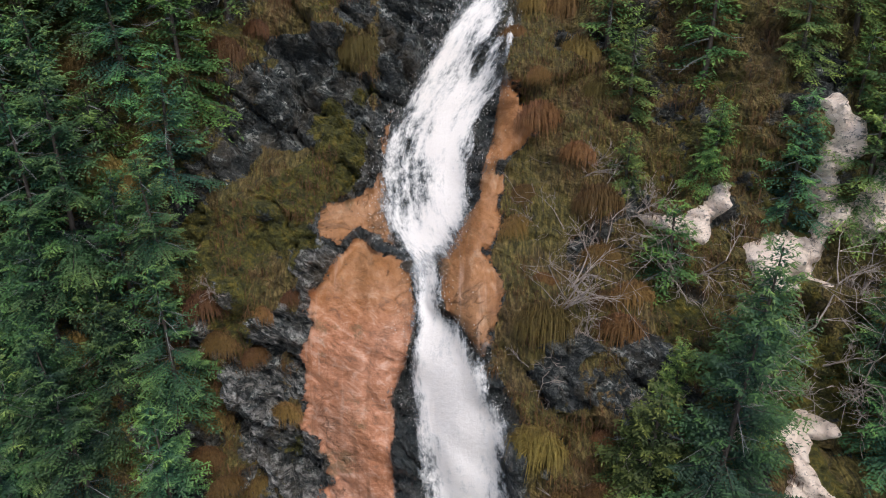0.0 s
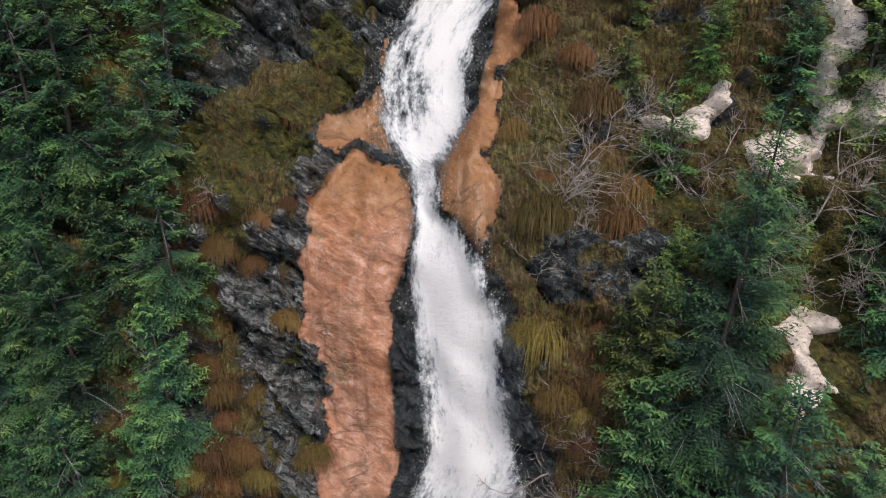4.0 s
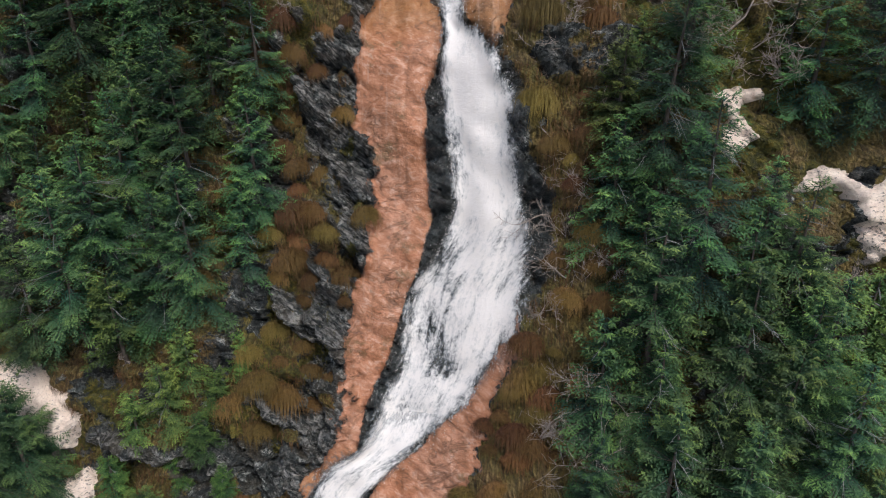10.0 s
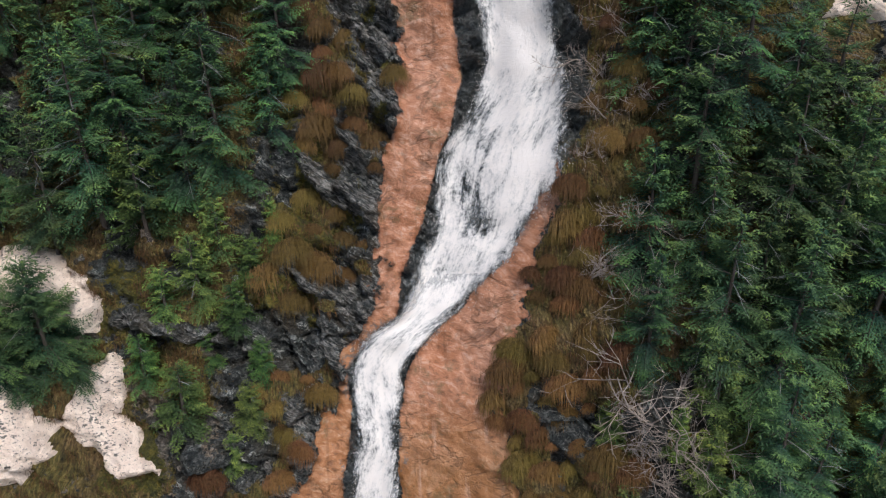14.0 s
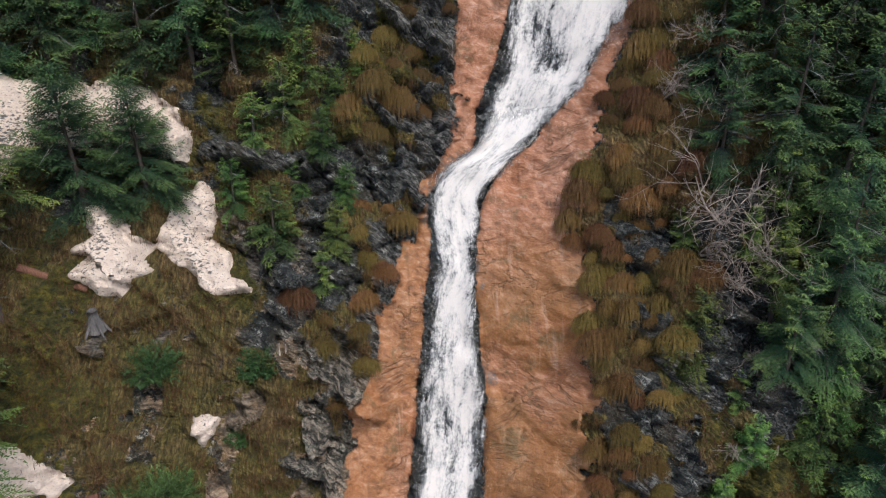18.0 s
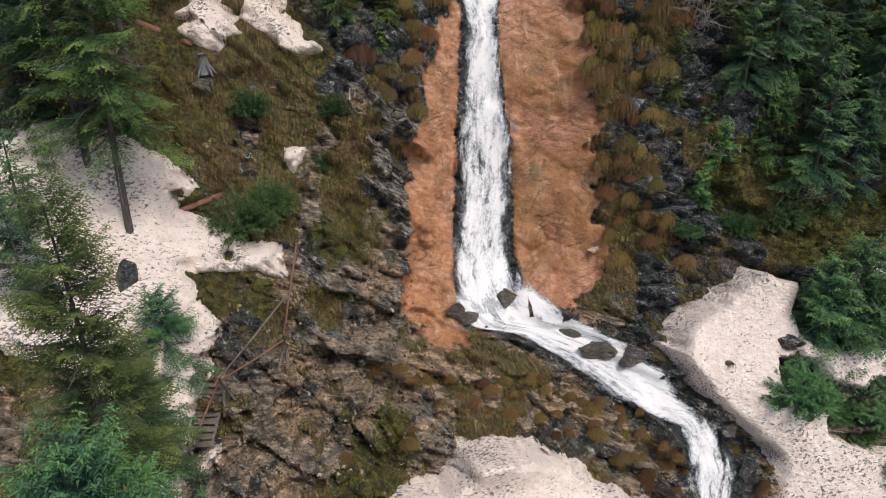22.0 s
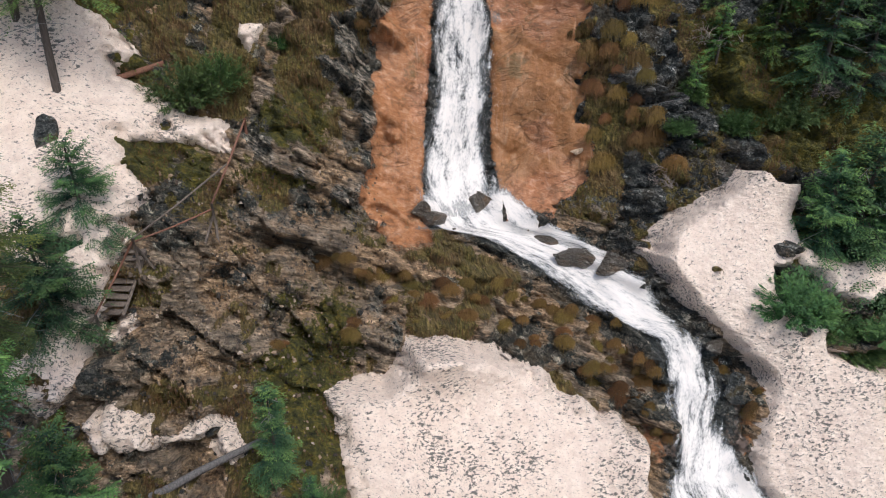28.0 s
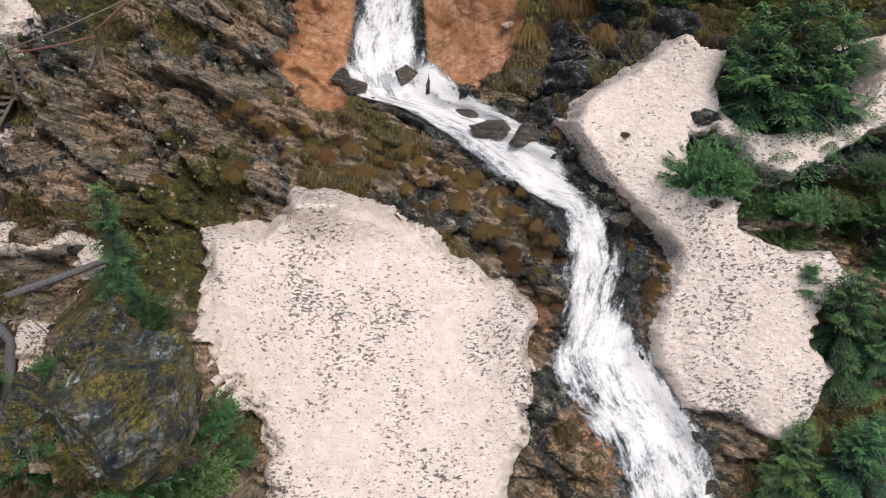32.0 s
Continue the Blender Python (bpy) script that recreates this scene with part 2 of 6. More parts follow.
def masks(u, v):
    """How much of the ground is rust-coloured slab, under water, wet, grass-grown or mossy."""
    n1 = fbm(u * 0.9, v * 0.9, 4, 11)
    n2 = fbm(u * 0.35, v * 0.35, 4, 23)
    n3 = fbm(u * 1.6, v * 1.1, 3, 31)
    uu = u + 0.5 * n1 + 0.35 * n3 + 0.3 * fbm(u * 3.6, v * 2.4, 3, 37)
    wl, wr = table(WATER_LEFT, v), table(WATER_RIGHT, v)
    low = (v < -31.4)
    sc = stream_u(v)
    wl, wr = np.where(low, sc - 0.9, wl), np.where(low, sc + 0.9, wr)
    inside = np.minimum(u - wl, wr - u)
    rl, rr = table(RUST_LEFT, v), table(RUST_RIGHT, v)
    rim_l, rim_r = table(SLAB_LEFT_RIM, v), table(SLAB_RIGHT_RIM, v)
    edge = 0.5 * n1 + 0.3 * n3
    left = smooth((uu - rl) / 0.35 + 0.5) * (u < sc) * smooth((rim_l - u + 0.5 * edge) / 0.22 + 0.5) * smooth((4.5 - v) / 0.4)
    right = smooth((rr - uu) / 0.4 + 0.5) * (u >= sc) * smooth((u - rim_r + 0.5 * edge) / 0.22 + 0.5) * smooth((4.9 - v) / 0.4) * (rr > wl)
    brow = smooth(1.5 - np.abs(v - slab_top(u) - 0.17 + 0.3 * n3) / 0.13) * smooth((u + 2.9) / 0.4) * (u < -0.5)
    left = left * (1 - 0.8 * brow)
    rust = np.maximum(left, right) * smooth((v + 0.8 * n1 + 32.2) / 1.2)
    rust = np.maximum(rust, 0.4 * smooth(1 - (np.hypot((u + 6.9) / 3.2, (v + 30.6) / 1.4) - 0.3 + 1.3 * n1) / 0.6) * (v < -29))
    rust = np.maximum(rust, 0.55 * smooth((n1 - 0.02) / 0.2) * smooth(1.1 - np.abs(inside + 0.7) / 1.3) * (v < -38))
    wet = smooth((inside + 0.4 + 1.3 * n1 + 0.5 * n3) / 0.6) * (1 - 0.55 * rust * smooth(-inside / 0.15))
    # dead grass hangs in a broad belt right of the fall and a narrower one left of the slabs
    dr = u - np.maximum(rr, wr)
    dl = np.minimum(rl, wl) - u
    foot = smooth((-29.5 - v) / 2.5)
    belt_r = smooth((dr + np.where(rr > wr, 0.3, -0.4)) / 0.35) * smooth((4.2 - dr + 2.2 * n2) / 1.5)
    belt_l = smooth((dl - 0.1) / 0.4) * smooth((4.6 - dl + 2 * n2) / 1.5)
    grass = np.maximum(belt_r * smooth((n1 + np.where(v < -21, 0.06, 0.34) + 0.3 * smooth(1.5 - dr)) / 0.16), belt_l * smooth((n1 + np.where(v > -1.5, 0.16, 0.15)) / 0.14)) * (1 - foot)
    meadow = smooth((-8.6 - u) / 1.5) * smooth((-16 - v) / 1.5) * smooth((v + 31) / 4)
    grass = np.maximum(grass, meadow * smooth((n1 + 0.15) / 0.2))
    grass = np.maximum(grass, foot * smooth((n1 - 0.02) / 0.15) * 0.9 * smooth((np.abs(inside) - 0.6) / 0.5) * (inside < 0))
    wild = np.maximum(smooth((dr - 2.6) / 2), smooth((dl - 3.2) / 2)) * (1 - foot)
    grass = np.maximum(grass, wild * smooth((n1 + np.where((u > 0) & (v < -17), -0.05, 0.33)) / 0.25) * 0.8)
    grass = grass * (1 - smooth(rust * 1.3))
    moss = smooth((n2 + 0.35 * n3 - 0.02) / 0.3) * np.maximum(wild, 0.95 * belt_l * smooth((n2 + 0.35) / 0.2))
    moss = np.maximum(moss, smooth(1.2 - np.hypot((u + 11.3) / 2.2, (v + 40.6) / 2.0)) * smooth((n1 + 0.2) / 0.3))
    moss = np.maximum(moss, 0.45 * smooth((n2 + 0.0) / 0.3) * smooth((-6 - u) / 2) * (v < -10) * smooth((v + 29) / 2))
    moss = np.maximum(moss, smooth(1.2 - np.hypot((u - 8.0) / 3.4, (v + 36.0) / 1.9)) * smooth((n1 + 0.12) / 0.3))
    pale = smooth((n3 + 0.25) / 0.3) * np.maximum(smooth(1.3 - np.abs(dl - 0.7) / 1.3) * (v < 0), 0.0)
    pink = np.maximum(smooth((v + 17) / 2) * smooth((-0.5 - v) / 2) * (u < sc), smooth((v + 21 + 2 * n2) / 4) * (u >= sc) * smooth((-8 - v) / 2))
    pink = np.maximum(pink, 0.6 * smooth((n2 - 0.05) / 0.2) * smooth((-2.2 - v) / 1.5))
    pink = np.maximum(pink, 0.35 * (u < sc) * (v < -16))
    earth = foot * smooth((np.abs(inside) - 0.3) / 0.6) * smooth((n1 + np.where(u < -9.5, 0.6, 0.42)) / 0.4) + 0.75 * meadow * smooth((n3 + 0.3) / 0.3) + 0.6 * smooth((-22 - v) / 2) * smooth((-7 - u) / 1) * (1 - foot) * smooth((n3 + 0.15) / 0.3)
    grass = grass * (1 - 0.85 * pale * (u < sc) * smooth((-2 - v) / 2))
    moss = moss * (1 - 0.8 * pale * (u < sc))
    # the bare dark rock right of the upper chute
    bare = smooth(1.25 - np.hypot((u - 1.25) / 0.55, (v - 2.6) / 2.1)) * (inside < 0.1) * smooth((rim_r - u) / 0.2 + 0.5)
    bare = np.maximum(bare, smooth((inside + 0.8 + 1.1 * n1 + 0.4 * n3) / 0.6) * (u > sc) * smooth((v + 10) / 0.8) * smooth((-3.2 - v) / 0.8))
    channel = np.minimum(u - rim_l, rim_r - u) + 0.5 * edge
    bare = np.maximum(bare, smooth(channel / 0.22 + 0.5) * smooth((v + 31) / 1) * np.where(u < sc, smooth((4.4 - v) / 0.5), smooth((-16 - v) / 1)))
    bare = np.maximum(bare, brow)
    wet, rust, grass = np.maximum(wet, 0.8 * bare), rust * (1 - 0.92 * bare), grass * (1 - bare)
    face = ledges(u, v, n1)[1]
    pale = np.maximum(pale, smooth((face - 0.15 + 0.5 * n3) / 0.4))
    grass, moss, earth = grass * (1 - 0.9 * smooth(face * 2)), moss * (1 - 0.8 * smooth(face * 2)), np.clip(earth, 0, 1)
    bank = smooth((u + 1) / 1.5) * smooth((v + 36) / 2)
    earth = np.clip(earth, 0, 1) * (1 - 0.75 * bank)
    dry = np.maximum(foot * (1 - 0.8 * bank), 0.9 * smooth((-20 - v) / 3) * smooth((-6.5 - u) / 1.5))
    return dict(pink=pink, earth=earth, pale=pale, foot=dry, rust=rust, wet=wet, grass=grass, moss=moss, inside=inside)


def ground_w(u, v):
    """Depth of the ground with its rock relief."""
    u, v = np.broadcast_arrays(np.asarray(u, float), np.asarray(v, float))
    m = masks(u, v)
    calm = smooth((m["inside"] + 0.3) / 0.4)
    a, b = 0.8 * u - 0.6 * v, 0.6 * u + 0.8 * v
    left = smooth((stream_u(v) - u) / 1.5)
    wob, wob2 = fbm(u * 0.5, v * 0.5, 3, 43), fbm(u * 1.3, v * 1.3, 3, 44)
    strata = ridged((b + wob) * 0.75, a * 0.16, 4, 41) * left + ridged((v + wob) * 0.6, u * 0.35, 4, 47) * (1 - left)
    big, gap = blocks((a + 0.9 * wob) * 0.42, (b + 0.9 * wob) * 0.95, 3)
    mid, gap2 = blocks((a + 0.5 * wob2) * 1.15, (b + 0.5 * wob2) * 2.4, 5)
    lumps = fbm(u * 0.38, v * 0.3, 3, 53)
    fine = ridged(u * 1.9, v * 1.5, 3, 59)
    steps = grid_noise(v * 0.9 + 0.6 * fbm(u * 0.4, v * 0.2, 2, 61), u * 0.22, 67)
    rough = (1 - 0.86 * m["rust"]) * (1 - 0.55 * m["grass"])
    d = 0.8 * lumps + rough * (0.5 * strata + 0.42 * big + 0.2 * mid + 0.24 * fine - 0.3 * smooth(1 - gap / 0.16) - 0.1 * smooth(1 - gap2 / 0.2))
    d = d + ledges(u, v, fbm(u * 0.9, v * 0.9, 4, 11))[0] * (1 + 0.5 * mid)
    tiny, gap3 = blocks((a + 0.3 * wob2) * 2.5, (b + 0.3 * wob2) * 5.0, 9)
    d = d + rough * (0.1 * tiny - 0.05 * smooth(1 - gap3 / 0.2))
    broken = left * smooth((-1.8 - v + 1.2 * wob2 - 0.5 * (u + 2.2)) / 0.9)
    d = d + m["rust"] * (0.05 * steps + 0.12 * fbm(u * 0.9, v * 0.45, 3, 73) + 0.025 * fbm(u * 3.0, v * 1.0, 3, 74)
                         + broken * (0.06 * ridged(u * 0.5 + 0.9 * wob, v * 0.7 + 0.25 * u + 0.9 * wob2, 2, 75) + 0.14 * fbm(u * 0.9, v * 0.4, 2, 76))
                         + 0.28 * (1 - left) * smooth((-23.6 - v + 0.5 * wob2 + 0.12 * (u + 2.5)) / 0.25) * smooth((v + 29) / 3))
    # the upper slab bulges out of its channel below a rounded brow
    rl, rim = table(RUST_LEFT, v), table(SLAB_LEFT_RIM, v)
    across = np.clip((u - rl) / np.maximum(rim - rl, 0.3), 0, 1)
    d = d + 0.55 * left * np.sin(np.pi * across ** 1.4) ** 0.7 * smooth((slab_top(u) - v) / 0.5) * smooth((v + 11) / 5)
    far_rim, rr = table(SLAB_RIGHT_RIM, v), table(RUST_RIGHT, v)
    across = np.clip((u - far_rim) / np.maximum(rr - far_rim, 0.3), 0, 1)
    d = d + 0.4 * (1 - left) * np.sin(np.pi * across ** 0.8) ** 0.7 * smooth((4.7 - v) / 0.6) * smooth((v + 3) / 0.8)
    d = d + smooth((-29.5 - v) / 2.5) * smooth((np.abs(m["inside"]) - 0.3) / 1.2) * smooth((v + 46) / 4) * (1 - 0.8 * smooth((u + 11) / 1) * smooth((-34.5 - v) / 1) * smooth((-1 - u) / 1)) * (1.0 * fbm(u * 0.5, v * 0.7, 4, 77) + 0.75 * ridged((v + 0.3 * u + wob) * 0.8, (u - 0.2 * v) * 0.3, 4, 79) + 0.3 * ridged((v + 0.34 * u + 0.8 * wob) * 2.3, (u - 0.2 * v) * 0.5, 3, 85))
    tuft = fbm(u * 1.5, v * 0.8, 3, 71)
    d = d + m["grass"] * (0.45 * tuft + 0.12)
    # the mossy outcrop at the foot, and the terrace front below the pool
    d = d + 2.2 * smooth(1.25 - np.hypot((u + 11.6) / 2.3, (v + 40.2) / 3.0))
    near = smooth((24 - np.abs(u + 4)) / 6) * smooth((v + 52) / 5) * smooth((12 - v) / 4)
    d = d * (1 - calm * 0.85) * near - 0.35 * smooth((m["inside"] + 0.2) / 0.6)
    far = (1 - near) * (2.5 * fbm(u * 0.06, v * 0.06, 4, 83))
    w = base_w(u, v) - d - far - 0.7 * np.maximum(-100 - v, 0)
    return w


def spot(u, v, lift=0.0):
    """A point on the ground, lifted towards the valley."""
    return Vector(to_world(u, float(ground_w(u, v)) - lift, v))


# ---- materials ----
def material(name):
    m = bpy.data.materials.new(name)
    m.use_nodes = True
    t = m.node_tree
    return m, t, t.nodes["Principled BSDF"]


def node(t, kind, inputs=(), **values):
    n = t.nodes.new(kind)
    for k, x in values.items():
        setattr(n, k, x)
    for k, x in dict(inputs).items():
        if isinstance(x, bpy.types.NodeSocket):
            t.links.new(x, n.inputs[k])
        else:
            n.inputs[k].default_value = x
    return n


def rgb(*c):
    return (*c, 1.0)


def noise_tex(t, scale, vector=None, detail=6.0, rough=0.6, distortion=0.0):
    n = node(t, "ShaderNodeTexNoise", {"Scale": scale, "Detail": detail, "Roughness": rough, "Distortion": distortion})
    if vector is not None:
        t.links.new(vector, n.inputs["Vector"])
    return n.outputs["Fac"]


def ramp(t, fac, stops):
    n = t.nodes.new("ShaderNodeValToRGB")
    t.links.new(fac, n.inputs[0])
    e = n.color_ramp.elements
    while len(e) < len(stops):
        e.new(0.5)
    for i, (p, c) in enumerate(stops):
        e[i].position, e[i].color = p, (rgb(*c) if len(c) == 3 else c)
    return n.outputs["Color"]


def mix(t, fac, a, b):
    n = node(t, "ShaderNodeMix", data_type="RGBA")
    for k, x in ((0, fac), (6, a), (7, b)):
        if isinstance(x, bpy.types.NodeSocket):
            t.links.new(x, n.inputs[k])
        else:
            n.inputs[k].default_value = x if isinstance(x, float) else rgb(*x)
    return n.outputs[2]


def calc(t, op, a, b=None, c=None):
    n = node(t, "ShaderNodeMath", operation=op)
    for k, x in enumerate((a, b, c)):
        if isinstance(x, bpy.types.NodeSocket):
            t.links.new(x, n.inputs[k])
        elif x is not None:
            n.inputs[k].default_value = x
    return n.outputs[0]


def attribute(t, name):
    return node(t, "ShaderNodeAttribute", attribute_name=name).outputs["Fac"]


def coords(t, scale=(1, 1, 1), turn=(0, 0, 0)):
    c = t.nodes.new("ShaderNodeTexCoord")
    n = node(t, "ShaderNodeMapping", {"Vector": c.outputs["Object"], "Scale": scale, "Rotation": turn})
    return n.outputs[0]


def bump(t, shader, height, strength, distance):
    n = node(t, "ShaderNodeBump", {"Height": height, "Strength": strength, "Distance": distance})
    t.links.new(n.outputs[0], shader.inputs["Normal"])
    return n


def sheet(t, sx, sy, turn=0.0):
    """Coordinates on the leaning sheet, in metres, turned and stretched."""
    n = t.nodes.new("ShaderNodeUVMap")
    n.uv_map = "lie"
    r = node(t, "ShaderNodeMapping", {"Vector": n.outputs[0], "Rotation": (0, 0, radians(turn))}).outputs[0]
    return node(t, "ShaderNodeMapping", {"Vector": r, "Scale": (sx, sy, 1)}).outputs[0]


def rock_colours(t, along, plain):
    """Grey layered rock: chipped facets, dark joints, pale weathered faces, brown stains."""
    bent = node(t, "ShaderNodeVectorMath", {0: plain, 1: node(t, "ShaderNodeTexNoise", {"Vector": plain, "Scale": 2.5, "Detail": 4.0}).outputs["Color"]}, operation="ADD").outputs[0]
    chips = node(t, "ShaderNodeTexVoronoi", {"Vector": bent, "Scale": 4.5}, feature="F1")
    small = node(t, "ShaderNodeTexVoronoi", {"Vector": bent, "Scale": 13.0}, feature="F1")
    veins = noise_tex(t, 1.0, along, 10, 0.72, 0.5)
    cracks = node(t, "ShaderNodeTexNoise", {"Vector": along, "Scale": 0.8, "Detail": 5.0, "Roughness": 0.6, "Lacunarity": 2.3, "Offset": 0.9, "Gain": 2.0, "Distortion": 0.4}, noise_type="RIDGED_MULTIFRACTAL", normalize=True).outputs["Fac"]
    blotch = noise_tex(t, 0.7, plain, 5, 0.6)
    grain = noise_tex(t, 9.0, plain, 9, 0.78)
    big_chip = node(t, "ShaderNodeSeparateColor", {"Color": chips.outputs["Color"]}).outputs[0]
    small_chip = node(t, "ShaderNodeSeparateColor", {"Color": small.outputs["Color"]}).outputs[0]
    tone = calc(t, "ADD", calc(t, "MULTIPLY", veins, 0.62), calc(t, "ADD", calc(t, "MULTIPLY", grain, 0.5), calc(t, "ADD", calc(t, "MULTIPLY", big_chip, 0.16), calc(t, "MULTIPLY", small_chip, 0.16))))
    c = ramp(t, tone, [(0.51, (0.007, 0.017, 0.021)), (0.63, (0.034, 0.05, 0.054)), (0.73, (0.125, 0.148, 0.147)), (0.83, (0.5, 0.52, 0.5))])
    c = mix(t, ramp(t, cracks, [(0.46, (0, 0, 0)), (0.66, (0.7, 0.7, 0.7))]), c, (0.012, 0.016, 0.018))
    d = mix(t, ramp(t, blotch, [(0.5, (0, 0, 0)), (0.66, (0.4, 0.4, 0.4))]), c, mix(t, grain, (0.026, 0.02, 0.01), (0.26, 0.185, 0.1)))
    h = calc(t, "ADD", calc(t, "ADD", veins, calc(t, "MULTIPLY", grain, 0.5)), calc(t, "ADD", calc(t, "MULTIPLY", chips.outputs["Distance"], -1.2), calc(t, "ADD", calc(t, "MULTIPLY", big_chip, 0.35), calc(t, "MULTIPLY", small_chip, 0.2))))
    h = calc(t, "SUBTRACT", h, calc(t, "MULTIPLY", cracks, 0.8))
    return d, h


# the ground: rock, rust crust, dead grass and moss over one another
GROUND, t, s = material("cliff_rock_and_turf")
rock, rock_h = rock_colours(t, sheet(t, 2.0, 3.6, 37), coords(t))
p = coords(t)
crust_n = noise_tex(t, 0.5, sheet(t, 1.0, 0.7), 6, 0.6, 0.6)
crust_f = noise_tex(t, 1.0, sheet(t, 2.0, 1.5, 12), 7, 0.66, 1.0)
crust_g = noise_tex(t, 1.0, sheet(t, 9, 7), 8, 0.75)
crust = ramp(t, crust_n, [(0.3, (0.18, 0.085, 0.03)), (0.44, (0.34, 0.155, 0.056)), (0.56, (0.36, 0.195, 0.095)), (0.7, (0.22, 0.155, 0.088))])
# the palest stop paints highlights on the crust's ridges
crust = mix(t, 0.45, crust, ramp(t, crust_f, [(0.34, (0.07, 0.04, 0.022)), (0.43, (0.26, 0.12, 0.05)), (0.55, (0.4, 0.21, 0.105)), (0.66, (0.66, 0.48, 0.34))]))
crust = mix(t, 0.25, crust, ramp(t, crust_g, [(0.36, (0.14, 0.05, 0.022)), (0.64, (0.68, 0.36, 0.22))]))
crumbs = noise_tex(t, 1.0, sheet(t, 2.6, 4.5, 20), 9, 0.72, 0.5)
# pink mineral colour, its creamy end painted as highlights on the wrinkles
rosy = mix(t, 0.5, ramp(t, crumbs, [(0.38, (0.1, 0.045, 0.03)), (0.455, (0.42, 0.175, 0.1)), (0.53, (0.58, 0.29, 0.19)), (0.65, (0.84, 0.62, 0.52))]),
           ramp(t, crust_n, [(0.35, (0.42, 0.19, 0.105)), (0.65, (0.62, 0.37, 0.27))]))
# orange version of the same: dark cracks and painted pale highlights
crust = mix(t, ramp(t, attribute(t, "pink"), [(0.15, (0.08, 0.08, 0.08)), (0.35, (0.5, 0.5, 0.5))]), crust, ramp(t, crumbs, [(0.38, (0.09, 0.04, 0.02)), (0.46, (0.36, 0.15, 0.05)), (0.54, (0.5, 0.25, 0.11)), (0.66, (0.74, 0.48, 0.31))]))
crust = mix(t, calc(t, "MULTIPLY", attribute(t, "pink"), 0.92), crust, rosy)
near_half = calc(t, "ABSOLUTE", calc(t, "SUBTRACT", noise_tex(t, 1.0, sheet(t, 0.55, 0.9, -18), 5, 0.6, 0.6), 0.5))
splits = calc(t, "MULTIPLY", ramp(t, near_half, [(0.004, (1, 1, 1)), (0.035, (0, 0, 0))]), ramp(t, crust_n, [(0.46, (0, 0, 0)), (0.56, (1, 1, 1))]))
crust = mix(t, calc(t, "MULTIPLY", splits, 0.4), crust, (0.07, 0.04, 0.025))
crust = mix(t, ramp(t, noise_tex(t, 0.8, p, 9, 0.74), [(0.56, (0, 0, 0)), (0.64, (0.6, 0.6, 0.6))]), crust, (0.13, 0.11, 0.055))
streak = noise_tex(t, 1.0, sheet(t, 2.6, 0.22), 6, 0.62, 0.4)
crust = mix(t, ramp(t, streak, [(0.56, (0, 0, 0)), (0.68, (0.45, 0.45, 0.45))]), crust, (0.16, 0.082, 0.045))
crust = mix(t, ramp(t, noise_tex(t, 1.0, sheet(t, 3.4, 0.3), 5, 0.6), [(0.6, (0, 0, 0)), (0.72, (0.5, 0.5, 0.5))]), crust, (0.6, 0.42, 0.33))
turf_n = noise_tex(t, 1.0, sheet(t, 12, 3.0), 8, 0.72, 0.5)
turf_b = noise_tex(t, 0.8, p, 4, 0.6)
turf = mix(t, ramp(t, turf_b, [(0.44, (0, 0, 0)), (0.66, (1, 1, 1))]),
           ramp(t, turf_n, [(0.33, (0.028, 0.028, 0.009)), (0.5, (0.15, 0.128, 0.033)), (0.66, (0.37, 0.29, 0.085))]),
           ramp(t, turf_n, [(0.33, (0.036, 0.022, 0.01)), (0.5, (0.172, 0.115, 0.045)), (0.68, (0.42, 0.29, 0.13))]))
moss_n = noise_tex(t, 3.4, p, 9, 0.75)
moss = ramp(t, moss_n, [(0.33, (0.015, 0.022, 0.006)), (0.5, (0.098, 0.098, 0.016)), (0.66, (0.28, 0.22, 0.033))])
fray = calc(t, "MULTIPLY", calc(t, "SUBTRACT", noise_tex(t, 4.5, p, 8, 0.75), 0.5), 2.8)


def frayed(name):
    x = calc(t, "ADD", attribute(t, name), fray)
    return ramp(t, x, [(0.4, (0, 0, 0)), (0.58, (1, 1, 1))])


rock = mix(t, calc(t, "MULTIPLY", attribute(t, "pale"), ramp(t, noise_tex(t, 1.0, sheet(t, 2.2, 9.0, 37), 9, 0.74, 0.6), [(0.48, (0, 0, 0)), (0.6, (0.9, 0.9, 0.9))])), rock, ramp(t, crust_g, [(0.35, (0.2, 0.205, 0.2)), (0.65, (0.68, 0.66, 0.63))]))
layers = noise_tex(t, 1.0, sheet(t, 1.3, 6.5, 17), 8, 0.7, 0.4)
grit = noise_tex(t, 7.0, p, 8, 0.75)
soil = ramp(t, calc(t, "ADD", calc(t, "MULTIPLY", layers, 0.55), calc(t, "MULTIPLY", grit, 0.45)), [(0.39, (0.035, 0.033, 0.031)), (0.46, (0.21, 0.155, 0.105)), (0.53, (0.46, 0.345, 0.235)), (0.61, (0.8, 0.68, 0.55))])
soil = mix(t, ramp(t, noise_tex(t, 0.55, p, 4, 0.6), [(0.4, (0, 0, 0)), (0.55, (0.85, 0.85, 0.85))]), soil, ramp(t, layers, [(0.38, (0.035, 0.036, 0.036)), (0.5, (0.19, 0.175, 0.155)), (0.62, (0.5, 0.45, 0.4))]))
rock = mix(t, calc(t, "MULTIPLY", frayed("earth"), 0.8), rock, soil)
warm = node(t, "ShaderNodeMix", {0: attribute(t, "foot"), 6: rock, 7: rgb(1.55, 1.36, 1.15)}, data_type="RGBA", blend_type="MULTIPLY").outputs[2]
col = mix(t, frayed("grass"), warm, turf)
col = mix(t, frayed("moss"), col, moss)
